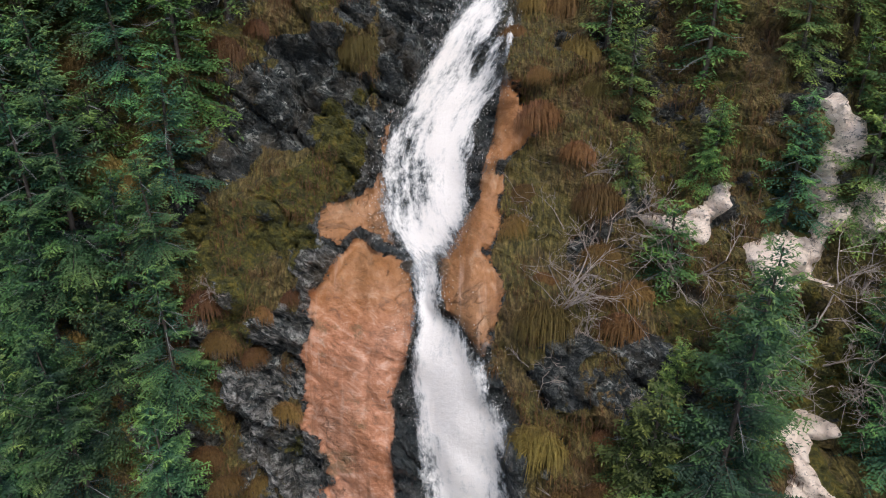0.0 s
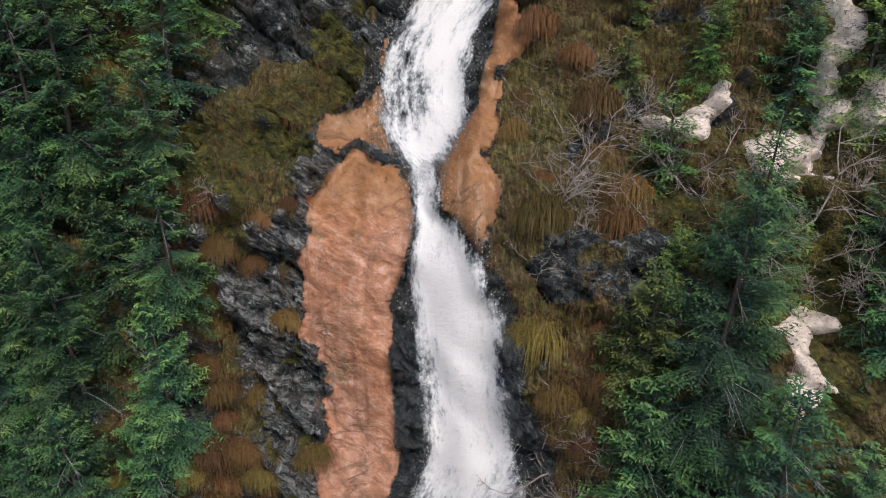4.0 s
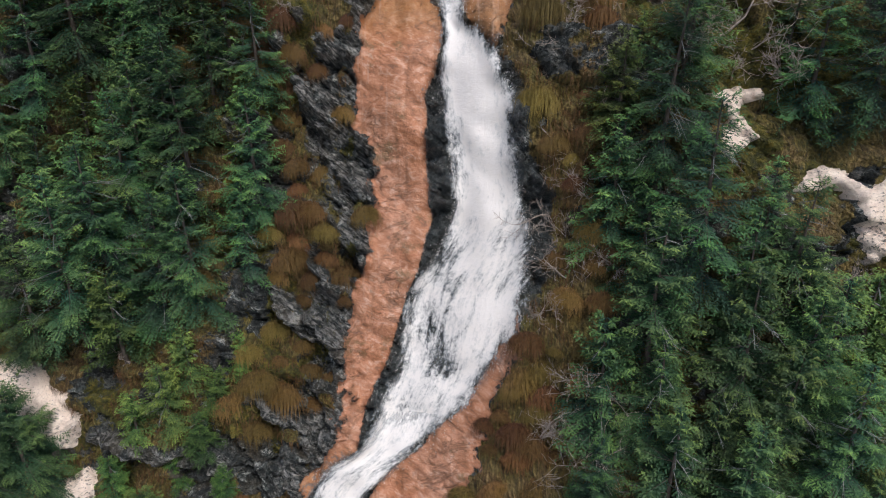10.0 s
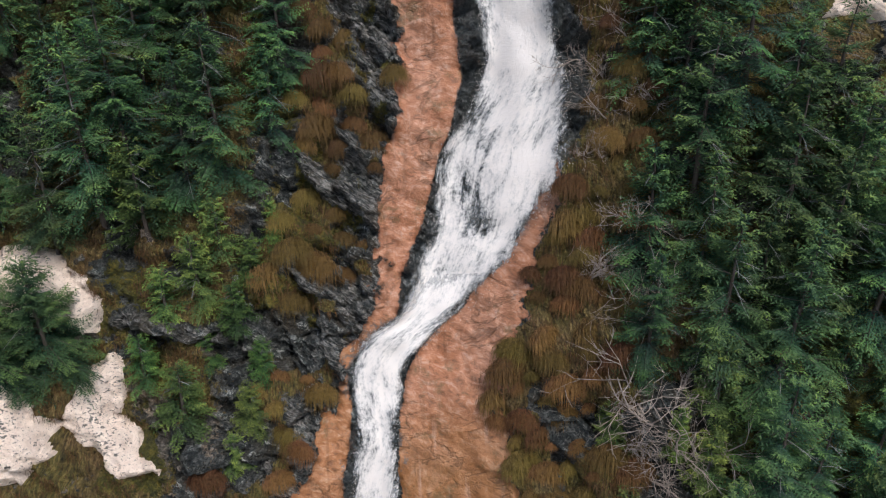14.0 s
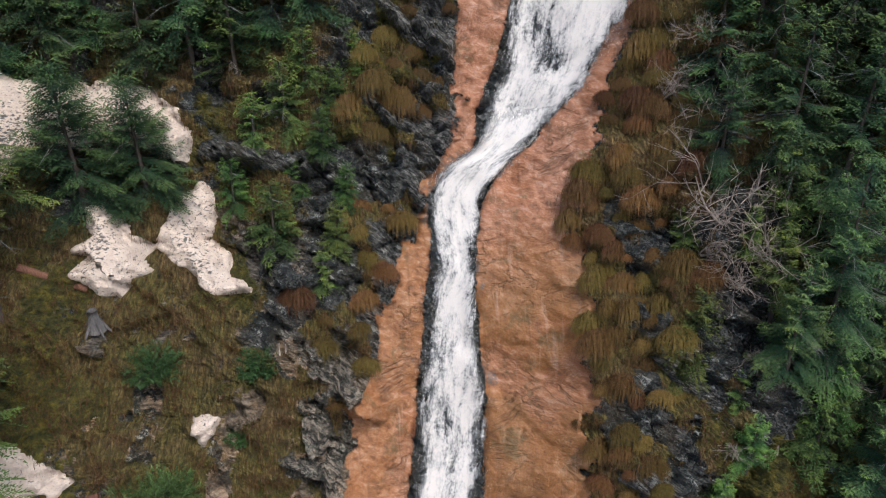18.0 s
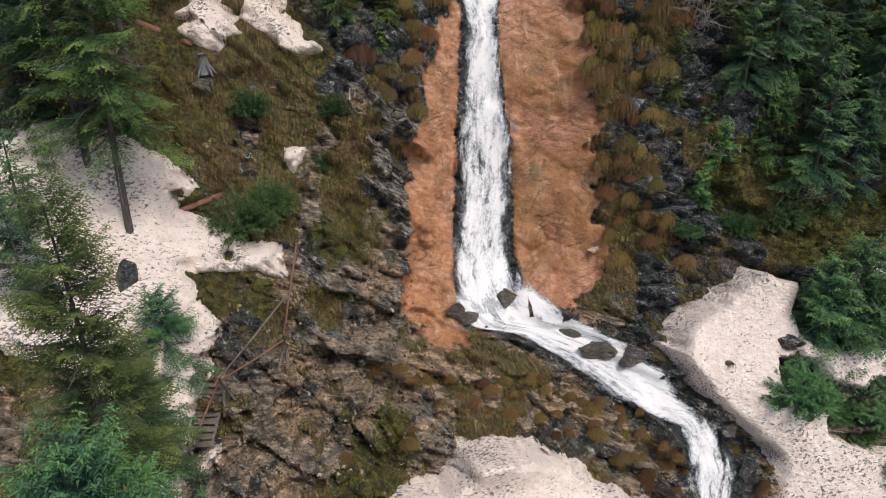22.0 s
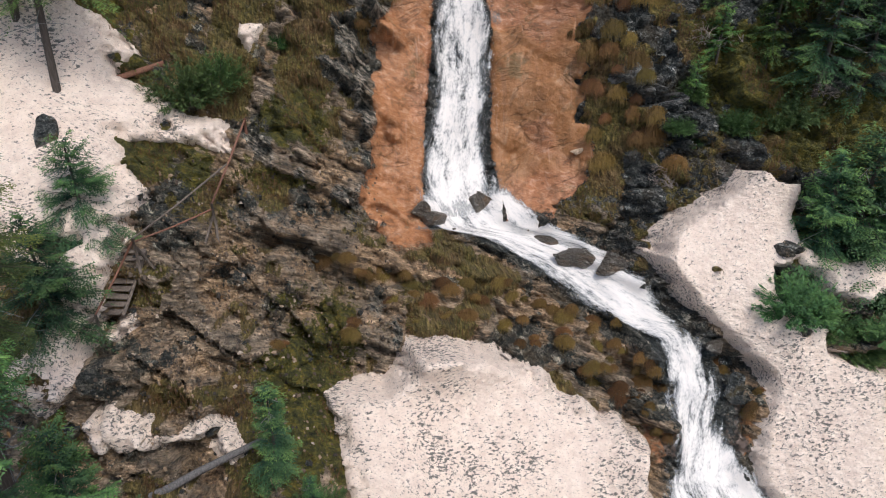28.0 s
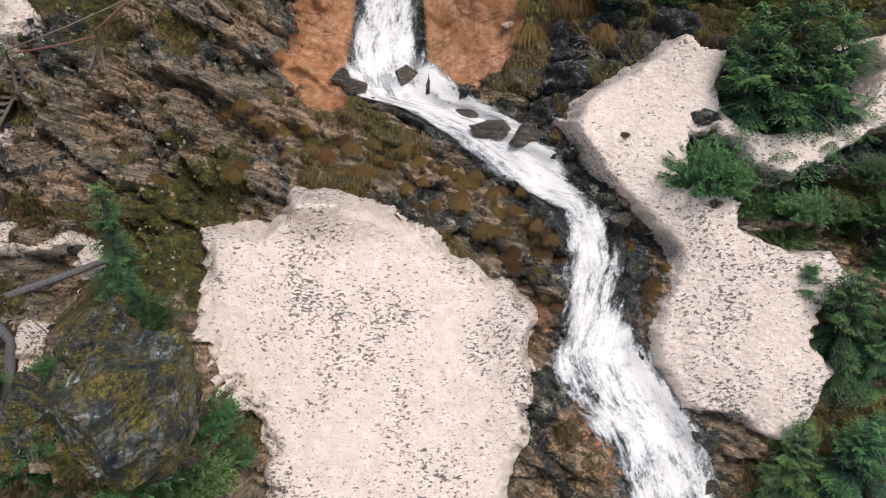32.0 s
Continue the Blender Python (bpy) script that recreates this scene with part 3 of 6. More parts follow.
crust = node(t, "ShaderNodeHueSaturation", {"Value": 0.87, "Saturation": 1.08, "Color": crust}).outputs[0]
col = mix(t, frayed("rust"), col, crust)
dark = node(t, "ShaderNodeHueSaturation", {"Value": 0.7, "Saturation": 0.65, "Color": col}).outputs[0]
dark = mix(t, 0.55, dark, mix(t, noise_tex(t, 1.0, sheet(t, 5.0, 0.6), 6, 0.65), (0.025, 0.037, 0.042), (0.13, 0.155, 0.165)))
wet = calc(t, "MULTIPLY", frayed("wet"), 0.9)
col = mix(t, wet, col, dark)
t.links.new(col, s.inputs["Base Color"])
gloss = node(t, "ShaderNodeMapRange", {"Value": calc(t, "MAXIMUM", wet, calc(t, "MULTIPLY", frayed("rust"), 0.55)), "To Min": 0.85, "To Max": 0.3}).outputs[0]
t.links.new(gloss, s.inputs["Roughness"])
stony = calc(t, "SUBTRACT", 1.0, calc(t, "MULTIPLY", frayed("rust"), 0.93))
hh = calc(t, "ADD", calc(t, "MULTIPLY", calc(t, "ADD", rock_h, calc(t, "MULTIPLY", calc(t, "MULTIPLY", turf_n, 0.6), attribute(t, "grass"))), stony), calc(t, "SUBTRACT", calc(t, "ADD", calc(t, "MULTIPLY", crust_f, 0.12), calc(t, "MULTIPLY", calc(t, "MULTIPLY", crumbs, attribute(t, "pink")), 0.2)), calc(t, "MULTIPLY", splits, 0.15)))
bump(t, s, hh, 1.0, 0.2)

ROCK, t, s = material("grey_rock")
c, h = rock_colours(t, coords(t, (1.2, 1.2, 5.0), (0.3, 0.4, 0)), coords(t))
grown = noise_tex(t, 1.3, coords(t), 6, 0.65)
c = mix(t, ramp(t, grown, [(0.52, (0, 0, 0)), (0.64, (0.85, 0.85, 0.85))]), c, (0.085, 0.066, 0.02))
t.links.new(c, s.inputs["Base Color"])
s.inputs["Roughness"].default_value = 0.8
bump(t, s, h, 1.0, 0.1)

MOSSY, t, s = material("mossy_rock")
c, h = rock_colours(t, coords(t, (1.2, 1.2, 5.0), (0.3, 0.4, 0)), coords(t))
grown = noise_tex(t, 3.0, coords(t), 9, 0.75)
green = ramp(t, noise_tex(t, 18.0, coords(t), 8, 0.78), [(0.38, (0.016, 0.02, 0.006)), (0.5, (0.11, 0.095, 0.02)), (0.62, (0.32, 0.24, 0.05))])
c = mix(t, ramp(t, grown, [(0.45, (0, 0, 0)), (0.56, (0.95, 0.95, 0.95))]), c, green)
t.links.new(c, s.inputs["Base Color"])
s.inputs["Roughness"].default_value = 0.9
bump(t, s, h, 1.0, 0.1)

WET_ROCK, t, s = material("wet_rock")
c, h = rock_colours(t, coords(t, (1.2, 1.2, 5.0), (0.3, 0.4, 0)), coords(t))
c = mix(t, 0.45, c, (0.15, 0.115, 0.085))
rusty = noise_tex(t, 1.6, coords(t), 5, 0.6)
c = mix(t, ramp(t, rusty, [(0.54, (0, 0, 0)), (0.7, (0.7, 0.7, 0.7))]), c, (0.2, 0.11, 0.055))
t.links.new(c, s.inputs["Base Color"])
s.inputs["Roughness"].default_value = 0.35
bump(t, s, h, 0.9, 0.08)

# old snow: granular, cupped by melting, strewn with needles and dirt
SNOW, t, s = material("old_dirty_snow")
p = coords(t)
cups = node(t, "ShaderNodeTexVoronoi", {"Vector": coords(t, (1, 1, 1.3)), "Scale": 5.5, "Randomness": 1.0}, feature="SMOOTH_F1").outputs["Distance"]
dirt_big = noise_tex(t, 0.45, coords(t, (1, 0.6, 0.6), (0, 0.6, 0)), 6, 0.68)
dirt_fine = noise_tex(t, 1.0, coords(t, (6.8, 12, 13), (0, 0.7, 0)), 5, 0.64, 0.4)
specks = noise_tex(t, 1.0, coords(t, (15, 24, 26), (0, 0.3, 0)), 5, 0.7)
amount = calc(t, "ADD", calc(t, "MULTIPLY", dirt_big, 0.36), calc(t, "MULTIPLY", dirt_fine, 0.64))
clean = ramp(t, noise_tex(t, 2.6, p, 9, 0.75), [(0.32, (0.73, 0.59, 0.505)), (0.64, (0.91, 0.79, 0.69))])
c = mix(t, ramp(t, amount, [(0.545, (0, 0, 0)), (0.578, (0.9, 0.9, 0.9))]), clean, (0.075, 0.08, 0.076))
c = mix(t, ramp(t, specks, [(0.57, (0, 0, 0)), (0.66, (0.65, 0.65, 0.65))]), c, (0.2, 0.17, 0.16))
t.links.new(c, s.inputs["Base Color"])
s.inputs["Roughness"].default_value = 0.75
bump(t, s, calc(t, "ADD", calc(t, "MULTIPLY", cups, -0.8), calc(t, "ADD", calc(t, "MULTIPLY", dirt_fine, 0.8), calc(t, "MULTIPLY", noise_tex(t, 9, p, 6, 0.7), 0.5))), 0.8, 0.12)


def water_material(name):
    m, t, s = material(name)
    uvn = t.nodes.new("ShaderNodeUVMap")
    uvn.uv_map = "flow"

    def along(sx, sy):
        return node(t, "ShaderNodeMapping", {"Vector": uvn.outputs[0], "Scale": (sx, sy, 1)}).outputs[0]
    streaks = noise_tex(t, 1.0, along(4.2, 0.55), 9, 0.7, 0.6)
    veil = noise_tex(t, 1.0, along(0.9, 0.4), 5, 0.62, 0.8)
    clump = noise_tex(t, 1.0, along(2.4, 1.1), 7, 0.66, 0.5)
    froth = noise_tex(t, 1.0, along(11, 7), 7, 0.75, 0.4)
    mixed = calc(t, "ADD", calc(t, "ADD", calc(t, "MULTIPLY", veil, 1.2), calc(t, "MULTIPLY", clump, 1.6)), calc(t, "ADD", calc(t, "MULTIPLY", streaks, 1.2), calc(t, "MULTIPLY", froth, 1.3)))
    solid = calc(t, "ADD", calc(t, "SUBTRACT", mixed, 2.62), calc(t, "ADD", calc(t, "MULTIPLY", attribute(t, "edge"), 0.95), calc(t, "MULTIPLY", calc(t, "SUBTRACT", attribute(t, "body"), 0.7), 1.1)))
    t.links.new(ramp(t, solid, [(0.3, (0.3, 0.34, 0.37)), (0.58, (0.55, 0.56, 0.565)), (1.0, (0.81, 0.78, 0.76))]), s.inputs["Base Color"])
    s.inputs["Roughness"].default_value = 0.6
    t.links.new(ramp(t, solid, [(0.24, (0, 0, 0)), (0.46, (0.5,) * 3), (0.74, (1, 1, 1))]), s.inputs["Alpha"])
    bump(t, s, calc(t, "ADD", calc(t, "MULTIPLY", clump, 0.25), calc(t, "ADD", calc(t, "MULTIPLY", streaks, 0.5), calc(t, "MULTIPLY", froth, 0.6))), 0.35, 0.15)
    return m


WATER = water_material("white_water")


def leaf_material(name, dark_c, mid_c, tip_c, fine=28.0, patch=None, by_branch=0.0, sheer=0.25):
    m, t, s = material(name)
    rnd = t.nodes.new("ShaderNodeObjectInfo").outputs["Random"]
    shaded_tone = attribute(t, "tone")
    isl = t.nodes.new("ShaderNodeNewGeometry").outputs["Random Per Island"]
    tip = attribute(t, "tip")
    # by_branch brings in the crown's tone, which carries painted inner shade
    a = mix(t, calc(t, "ADD", calc(t, "MULTIPLY", isl, 1.0 - by_branch), calc(t, "MULTIPLY", shaded_tone, by_branch)), dark_c, mid_c)
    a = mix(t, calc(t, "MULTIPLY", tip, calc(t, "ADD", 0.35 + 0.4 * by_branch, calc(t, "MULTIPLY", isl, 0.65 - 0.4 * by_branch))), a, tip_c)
    if patch:
        a = mix(t, ramp(t, noise_tex(t, 0.7, coords(t), 4, 0.6), [(0.42, (0, 0, 0)), (0.6, (0.8, 0.8, 0.8))]), a, patch)
    speck = noise_tex(t, fine, coords(t), 3, 0.6)
    a = mix(t, ramp(t, speck, [(0.36, (0.45, 0.45, 0.45)), (0.54, (0, 0, 0))]), a, tuple(0.3 * x for x in dark_c))
    hs = node(t, "ShaderNodeHueSaturation", {"Color": a, "Hue": node(t, "ShaderNodeMapRange", {"Value": rnd, "To Min": 0.465, "To Max": 0.53}).outputs[0],
                                             "Value": node(t, "ShaderNodeMapRange", {"Value": calc(t, "FRACT", calc(t, "MULTIPLY", rnd, 7.31)), "To Min": 0.6, "To Max": 1.4}).outputs[0]})
    t.links.new(hs.outputs[0], s.inputs["Base Color"])
    s.inputs["Roughness"].default_value = 0.7
    tr = node(t, "ShaderNodeBsdfTranslucent", {"Color": hs.outputs[0]})
    mx = node(t, "ShaderNodeMixShader", {0: sheer, 1: s.outputs[0], 2: tr.outputs[0]})
    t.links.new(mx.outputs[0], t.nodes["Material Output"].inputs[0])
    return m


# dark colour doubles as the shade inside the crown, tip as its lit ends
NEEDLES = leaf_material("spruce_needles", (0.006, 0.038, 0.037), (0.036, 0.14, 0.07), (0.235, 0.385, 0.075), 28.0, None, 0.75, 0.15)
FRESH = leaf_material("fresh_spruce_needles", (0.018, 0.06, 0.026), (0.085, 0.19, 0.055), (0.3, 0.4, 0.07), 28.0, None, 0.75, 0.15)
BLADES = leaf_material("dead_grass_blades", (0.095, 0.06, 0.025), (0.23, 0.133, 0.05), (0.46, 0.28, 0.115), 9.0, (0.22, 0.143, 0.04))
BUSH = leaf_material("juniper_needles", (0.02, 0.07, 0.035), (0.06, 0.16, 0.055), (0.19, 0.3, 0.07), 28.0, None, 0.0, 0.15)


def wood_material(name, a, b, scale=(8, 8, 1.2)):
    m, t, s = material(name)
    n = noise_tex(t, 3.0, coords(t, scale), 7, 0.65)
    t.links.new(ramp(t, n, [(0.3, a), (0.7, b)]), s.inputs["Base Color"])
    s.inputs["Roughness"].default_value = 0.85
    bump(t, s, n, 0.8, 0.03)
    return m


LICHEN_WOOD = wood_material("lichen_grey_twigs", (0.09, 0.1, 0.1), (0.3, 0.31, 0.3))
BARK = wood_material("spruce_bark", (0.035, 0.028, 0.024), (0.12, 0.1, 0.088))
TWIG = wood_material("bare_twigs", (0.22, 0.185, 0.165), (0.5, 0.43, 0.38))
OLD_WOOD = wood_material("weathered_wood", (0.07, 0.055, 0.045), (0.24, 0.2, 0.17))
RED_WOOD = wood_material("reddish_pole_wood", (0.11, 0.045, 0.03), (0.3, 0.15, 0.1))
CONE = wood_material("spruce_cone_scales", (0.16, 0.075, 0.025), (0.32, 0.18, 0.07))
DROPS, t, s = material("water_drops")
s.inputs["Base Color"].default_value = rgb(0.8, 0.78, 0.77)
s.inputs["Roughness"].default_value = 0.4
GREY_WOOD = wood_material("grey_dead_wood", (0.06, 0.06, 0.062), (0.2, 0.19, 0.19))
PALE_WOOD = wood_material("pale_bare_wood", (0.5, 0.46, 0.42), (0.75, 0.7, 0.66))

STONE_BITS, t, s = material("stone_chips")
isl = t.nodes.new("ShaderNodeNewGeometry").outputs["Random Per Island"]
t.links.new(ramp(t, isl, [(0.1, (0.05, 0.042, 0.036)), (0.6, (0.15, 0.11, 0.08)), (0.9, (0.34, 0.25, 0.17)), (1.0, (0.5, 0.42, 0.35))]), s.inputs["Base Color"])
s.inputs["Roughness"].default_value = 0.9

PALE_STONE, t, s = material("pale_tan_stone")
n = noise_tex(t, 4.0, coords(t), 8, 0.7)
t.links.new(ramp(t, n, [(0.35, (0.25, 0.18, 0.12)), (0.6, (0.62, 0.5, 0.38))]), s.inputs["Base Color"])
s.inputs["Roughness"].default_value = 0.85
bump(t, s, n, 0.8, 0.06)


# ---- ground ----
def mesh_object(name, verts, faces, mat, parent=None, flat=False):
    """One mesh object from arrays; faces all of one size."""
    me = bpy.data.meshes.new(name)
    verts, faces = np.asarray(verts, np.float32), np.asarray(faces, np.int32)
    k = faces.shape[1]
    me.vertices.add(len(verts))
    me.vertices.foreach_set("co", verts.ravel())
    me.loops.add(faces.size)
    me.loops.foreach_set("vertex_index", faces.ravel())
    me.polygons.add(len(faces))
    me.polygons.foreach_set("loop_start", np.arange(0, faces.size, k, dtype=np.int32))
    me.polygons.foreach_set("loop_total", np.full(len(faces), k, np.int32))
    me.polygons.foreach_set("use_smooth", np.full(len(faces), not flat))
    me.update(calc_edges=True)
    me.validate()
    me.materials.append(mat)
    ob = new(name, me)
    ob.parent = parent
    return ob


def give(ob, name, values):
    ob.data.attributes.new(name, "FLOAT", "POINT").data.foreach_set("value", np.asarray(values, np.float32).ravel())


def sheet_faces(nu, nv):
    i = np.arange(nu * nv).reshape(nv, nu)
    return np.stack([i[:-1, :-1], i[:-1, 1:], i[1:, 1:], i[1:, :-1]], -1).reshape(-1, 4)


def spread(lo, hi, step, far_lo, far_hi):
    mid = np.arange(lo, hi, step)
    grow = np.cumsum(step * 1.32 ** np.arange(1, 60))
    return np.concatenate([(lo - grow[grow < lo - far_lo])[::-1], mid, mid[-1] + grow[grow < far_hi - hi]])


us, vs = spread(-24.5, 15, 0.09, -1500, 1500), spread(-49, 9.5, 0.09, -1600, 420)
U, V = np.meshgrid(us, vs)
Wd = ground_w(U, V)
ground = mesh_object("ground", np.stack(to_world(U, Wd, V), -1).reshape(-1, 3), sheet_faces(len(us), len(vs)), GROUND)
_m = masks(U, V)
_lay = ground.data.uv_layers.new(name="lie")
_idx = np.empty(len(ground.data.loops), np.int32)
ground.data.loops.foreach_get("vertex_index", _idx)
_lay.data.foreach_set("uv", np.stack([U, V], -1).reshape(-1, 2)[_idx].astype(np.float32).ravel())
for key in ("rust", "wet", "grass", "moss", "pale", "pink", "earth", "foot"):
    give(ground, key, _m[key])
tagged(ground, "steep mountain cliff of grey layered rock, rust-stained slabs, dead grass and moss", "cliff", kind="structure")


# ---- falling water ----
def water_strip(name, label, stations, lift, body=(), mat=None, across=38, group="falling water", head=0.0):
    """A sheet of water over the rock between a left and a right edge, from the top down."""
    mat = mat or WATER
    st = np.array(stations, float)
    if name == "stream":
        grow = 0.2 * (st[:, 2:] - st[:, :2])
        st = np.concatenate([st[:, :2] - grow, st[:, 2:] + grow], 1)
    mid = (st[:, :2] + st[:, 2:]) / 2
    run = np.concatenate([[0], np.cumsum(np.hypot(*np.diff(mid, axis=0).T))])
    n = max(int(run[-1] / 0.09), 8)
    r = np.linspace(0, run[-1], n)
    e = np.stack([np.interp(r, run, st[:, k]) for k in range(4)], -1)
    k = np.array([1, 2, 3, 2, 1.0]) / 9
    for c in range(4):
        e[2:-2, c] = np.convolve(e[:, c], k, "valid")
    f = np.linspace(0, 1, across)
    u = e[:, 0:1] * (1 - f) + e[:, 2:3] * f
    v = e[:, 1:2] * (1 - f) + e[:, 3:4] * f
    wide = np.hypot(e[:, 2] - e[:, 0], e[:, 3] - e[:, 1])[:, None]
    edge = np.minimum(f, 1 - f)[None] * wide
    R = np.repeat(r[:, None], across, 1)
    ends = smooth(np.minimum(R, run[-1] - R) / 0.9)
    w = ground_w(u, v) - 0.04 - ends * lift * np.sin(np.pi * f)[None] ** 0.6 - ends * smooth(edge / 0.5) * (0.12 + 0.14 * fbm(u * 1.5, v * 0.35, 2, 97) + 0.03 * fbm(u * 5, v * 1.5, 2, 99))
    for k in range(10):
        w[1:-1] = (w[:-2] + 2 * w[1:-1] + w[2:]) / 4
        w[:, 1:-1] = (w[:, :-2] + 2 * w[:, 1:-1] + w[:, 2:]) / 4
    w = w - head * smooth(R / 1.2) * smooth((6 - R) / 3) * smooth(edge / 0.4)
    ob = mesh_object(name, np.stack(to_world(u, w, v), -1).reshape(-1, 3), sheet_faces(across, n), mat)
    lay = ob.data.uv_layers.new(name="flow")
    uvs = np.stack([(f[None] * wide), R], -1).reshape(-1, 2)
    idx = np.empty(len(ob.data.loops), np.int32)
    ob.data.loops.foreach_get("vertex_index", idx)
    lay.data.foreach_set("uv", uvs[idx].astype(np.float32).ravel())
    give(ob, "edge", np.clip(edge / np.minimum(0.6, 0.4 * wide), 0, 1) * smooth(np.minimum(R, run[-1] - R) / 1.4))
    thick = np.full(u.shape, 0.6 if name == "stream" else 0.66)
    for bu, bv, ru, rv, amount in body:
        thick = thick + amount * smooth(1.3 - np.hypot((u - bu) / ru, (v - bv) / rv))
    give(ob, "body", thick)
    return tagged(ob, label, "waterfall", group, "stuff")


def by_height(tops, left=WATER_LEFT, right=WATER_RIGHT, spill=0.26):
    return [(float(table(left, v)) - spill, v, float(table(right, v)) + spill, v) for v in tops]


water_strip("waterfall", "white upper waterfall plunging down a narrow rock chute", by_height(np.arange(8, -2.4, -0.5)), 0.25,
            [(-0.7, 1.7, 0.7, 1.1, -0.32), (-0.9, 3.2, 0.5, 0.9, -0.25), (1.0, 5.3, 0.35, 1.2, -0.4), (0.1, 2.2, 0.4, 2.2, 0.15)])
water_strip("waterfall", "thin white strand of water beside the upper fall", [(1.8, 7.2, 2.15, 7.2), (1.65, 5.6, 1.9, 5.4), (1.3, 4.4, 1.6, 4.4)], 0.08)
water_strip("waterfall", "broad white middle waterfall fanning out over dark wet rock", by_height(np.arange(0.6, -17.3, -0.5), spill=0.32), 0.3,
            [(0.3, -4.6, 1.0, 3.6, 0.14), (-0.6, -5.5, 0.6, 2.2, -0.25), (0.9, -12.3, 0.5, 1.2, -0.2), (-0.9, -11.8, 0.8, 1.6, -0.3), (-0.5, -12.6, 0.45, 0.5, -0.35), (-0.7, -9.2, 0.6, 1.5, -0.3), (0.1, -3.5, 0.9, 1.6, 0.2), (-2.0, -13.6, 0.5, 1.0, -0.2)], head=0.25)
water_strip("waterfall", "narrow white lower waterfall dropping between rust-coloured slabs", by_height(np.arange(-13.6, -31.9, -0.5)), 0.25,
            [(-5.0, -24.5, 0.5, 4, -0.25), (-4.1, -25.5, 0.35, 1.2, -0.25), (-5.9, -28, 0.5, 1.6, -0.2), (-3.9, -28.5, 0.6, 2.4, -0.3), (-6.6, -29.8, 0.5, 1.2, -0.2)], head=0.3)
water_strip("stream", "white mountain stream rushing from the pool over boulders", [
    (-6.7, -29.2, -4.0, -29.2), (-6.9, -30.2, -3.9, -30.2), (-6.1, -31.4, -2.6, -31.6), (-4.4, -31.9, -1.5, -32.2), (-2.9, -32.9, -0.5, -32.9), (-1.7, -34.2, 0.25, -33.8), (-0.8, -35.1, 0.7, -34.9), (0.3, -35.7, 1.4, -35.5),
    (0.5, -36.5, 1.8, -36.3), (0.5, -37.4, 2.1, -37.4), (0.1, -38.8, 1.8, -38.8), (-0.2, -40.3, 2.4, -40.2), (0.3, -41.6, 3.1, -41.5), (1.0, -42.5, 3.8, -42.6), (1.2, -43.4, 4.0, -43.5), (1.6, -45.0, 4.3, -45.0), (2.0, -48.0, 5.0, -48.0), (2.6, -54.0, 6.0, -54.0), (3.4, -64.0, 7.5, -64.0)], 0.16,
    [(-0.4, -33.2, 0.5, 0.5, -0.3), (1.6, -37.8, 0.4, 1.6, -0.25), (0.2, -39.6, 0.4, 1.4, -0.25), (1.0, -43.0, 0.9, 0.8, -0.25), (1.3, -44.0, 0.8, 1.6, -0.4), (0.5, -41.4, 0.6, 1.3, -0.35), (3.9, -44.6, 0.5, 1.5, -0.25)])



def spray_drops(name, label, runs, count, reach, seed):
    """Flung drops along the edges of the fall."""
    g = np.random.default_rng(seed)
    v = g.uniform(runs[0], runs[1], count)
    left = g.uniform(0, 1, count) < 0.5
    edge = np.where(left, table(WATER_LEFT, v), table(WATER_RIGHT, v))
    off = np.abs(g.normal(0, reach, count)) * np.clip(0.35 + 1.3 * fbm(v * 0.8, left * 9.0, 3, 5) + 0.3, 0.1, 1.4) - 0.12
    u = edge + np.where(left, -off, off)
    w = ground_w(u, v) - g.uniform(0.02, 0.45, count)
    p = np.stack(to_world(u, w, v), -1)
    r = (0.004 + 0.012 * g.uniform(0, 1, count) ** 2)[:, None]
    stretch = g.uniform(1.0, 2.6, count)[:, None]
    tet = np.array([[1, 0, -0.5], [-0.5, 0.87, -0.5], [-0.5, -0.87, -0.5], [0, 0, 1.0]])
    verts = p[:, None] + tet[None] * r[:, :, None] * np.array([1, 1, 1.0]) + tet[None] * np.array([0, 0, 1.0]) * (r * (stretch - 1))[:, :, None]
    k = 4 * np.arange(count)[:, None]
    f = np.concatenate([k + q for q in ([0, 1, 2], [0, 3, 1], [1, 3, 2], [2, 3, 0])])
    tagged(mesh_object(name, verts.reshape(-1, 3), f, DROPS), label, "water drops", kind="stuff")


spray_drops("spray_drops", "fine white drops flung from the upper and middle falls", (-16.5, 7), 7000, 0.34, 3)
spray_drops("spray_drops", "fine white drops flung from the lower fall", (-31, -17), 3000, 0.2, 4)


# ---- snow ----
def outline_distance(poly, u, v):
    """Distance inside a closed outline (negative outside)."""
    p = np.array(poly, float)
    q = np.roll(p, -1, 0)
    best, odd = np.full(u.shape, 1e9), np.zeros(u.shape, bool)
    for (ax, ay), (bx, by) in zip(p, q):
        k = np.clip(((u - ax) * (bx - ax) + (v - ay) * (by - ay)) / ((bx - ax) ** 2 + (by - ay) ** 2 + 1e-9), 0, 1)
        best = np.minimum(best, np.hypot(u - ax - k * (bx - ax), v - ay - k * (by - ay)))
        if ay != by:
            odd ^= ((ay > v) != (by > v)) & (u < (bx - ax) * (v - ay) / (by - ay) + ax)
    return np.where(odd, best, -best)


def blur(a, r, axis):
    pad = [(r, r) if k == axis else (0, 0) for k in range(2)]
    c = np.cumsum(np.pad(a, pad, mode="edge"), axis)
    c = np.concatenate([np.zeros_like(np.take(c, [0], axis)), c], axis)
    n = a.shape[axis]
    return (np.take(c, np.arange(2 * r + 1, 2 * r + 1 + n) - 0, axis) - np.take(c, np.arange(0, n), axis)) / (2 * r + 1)


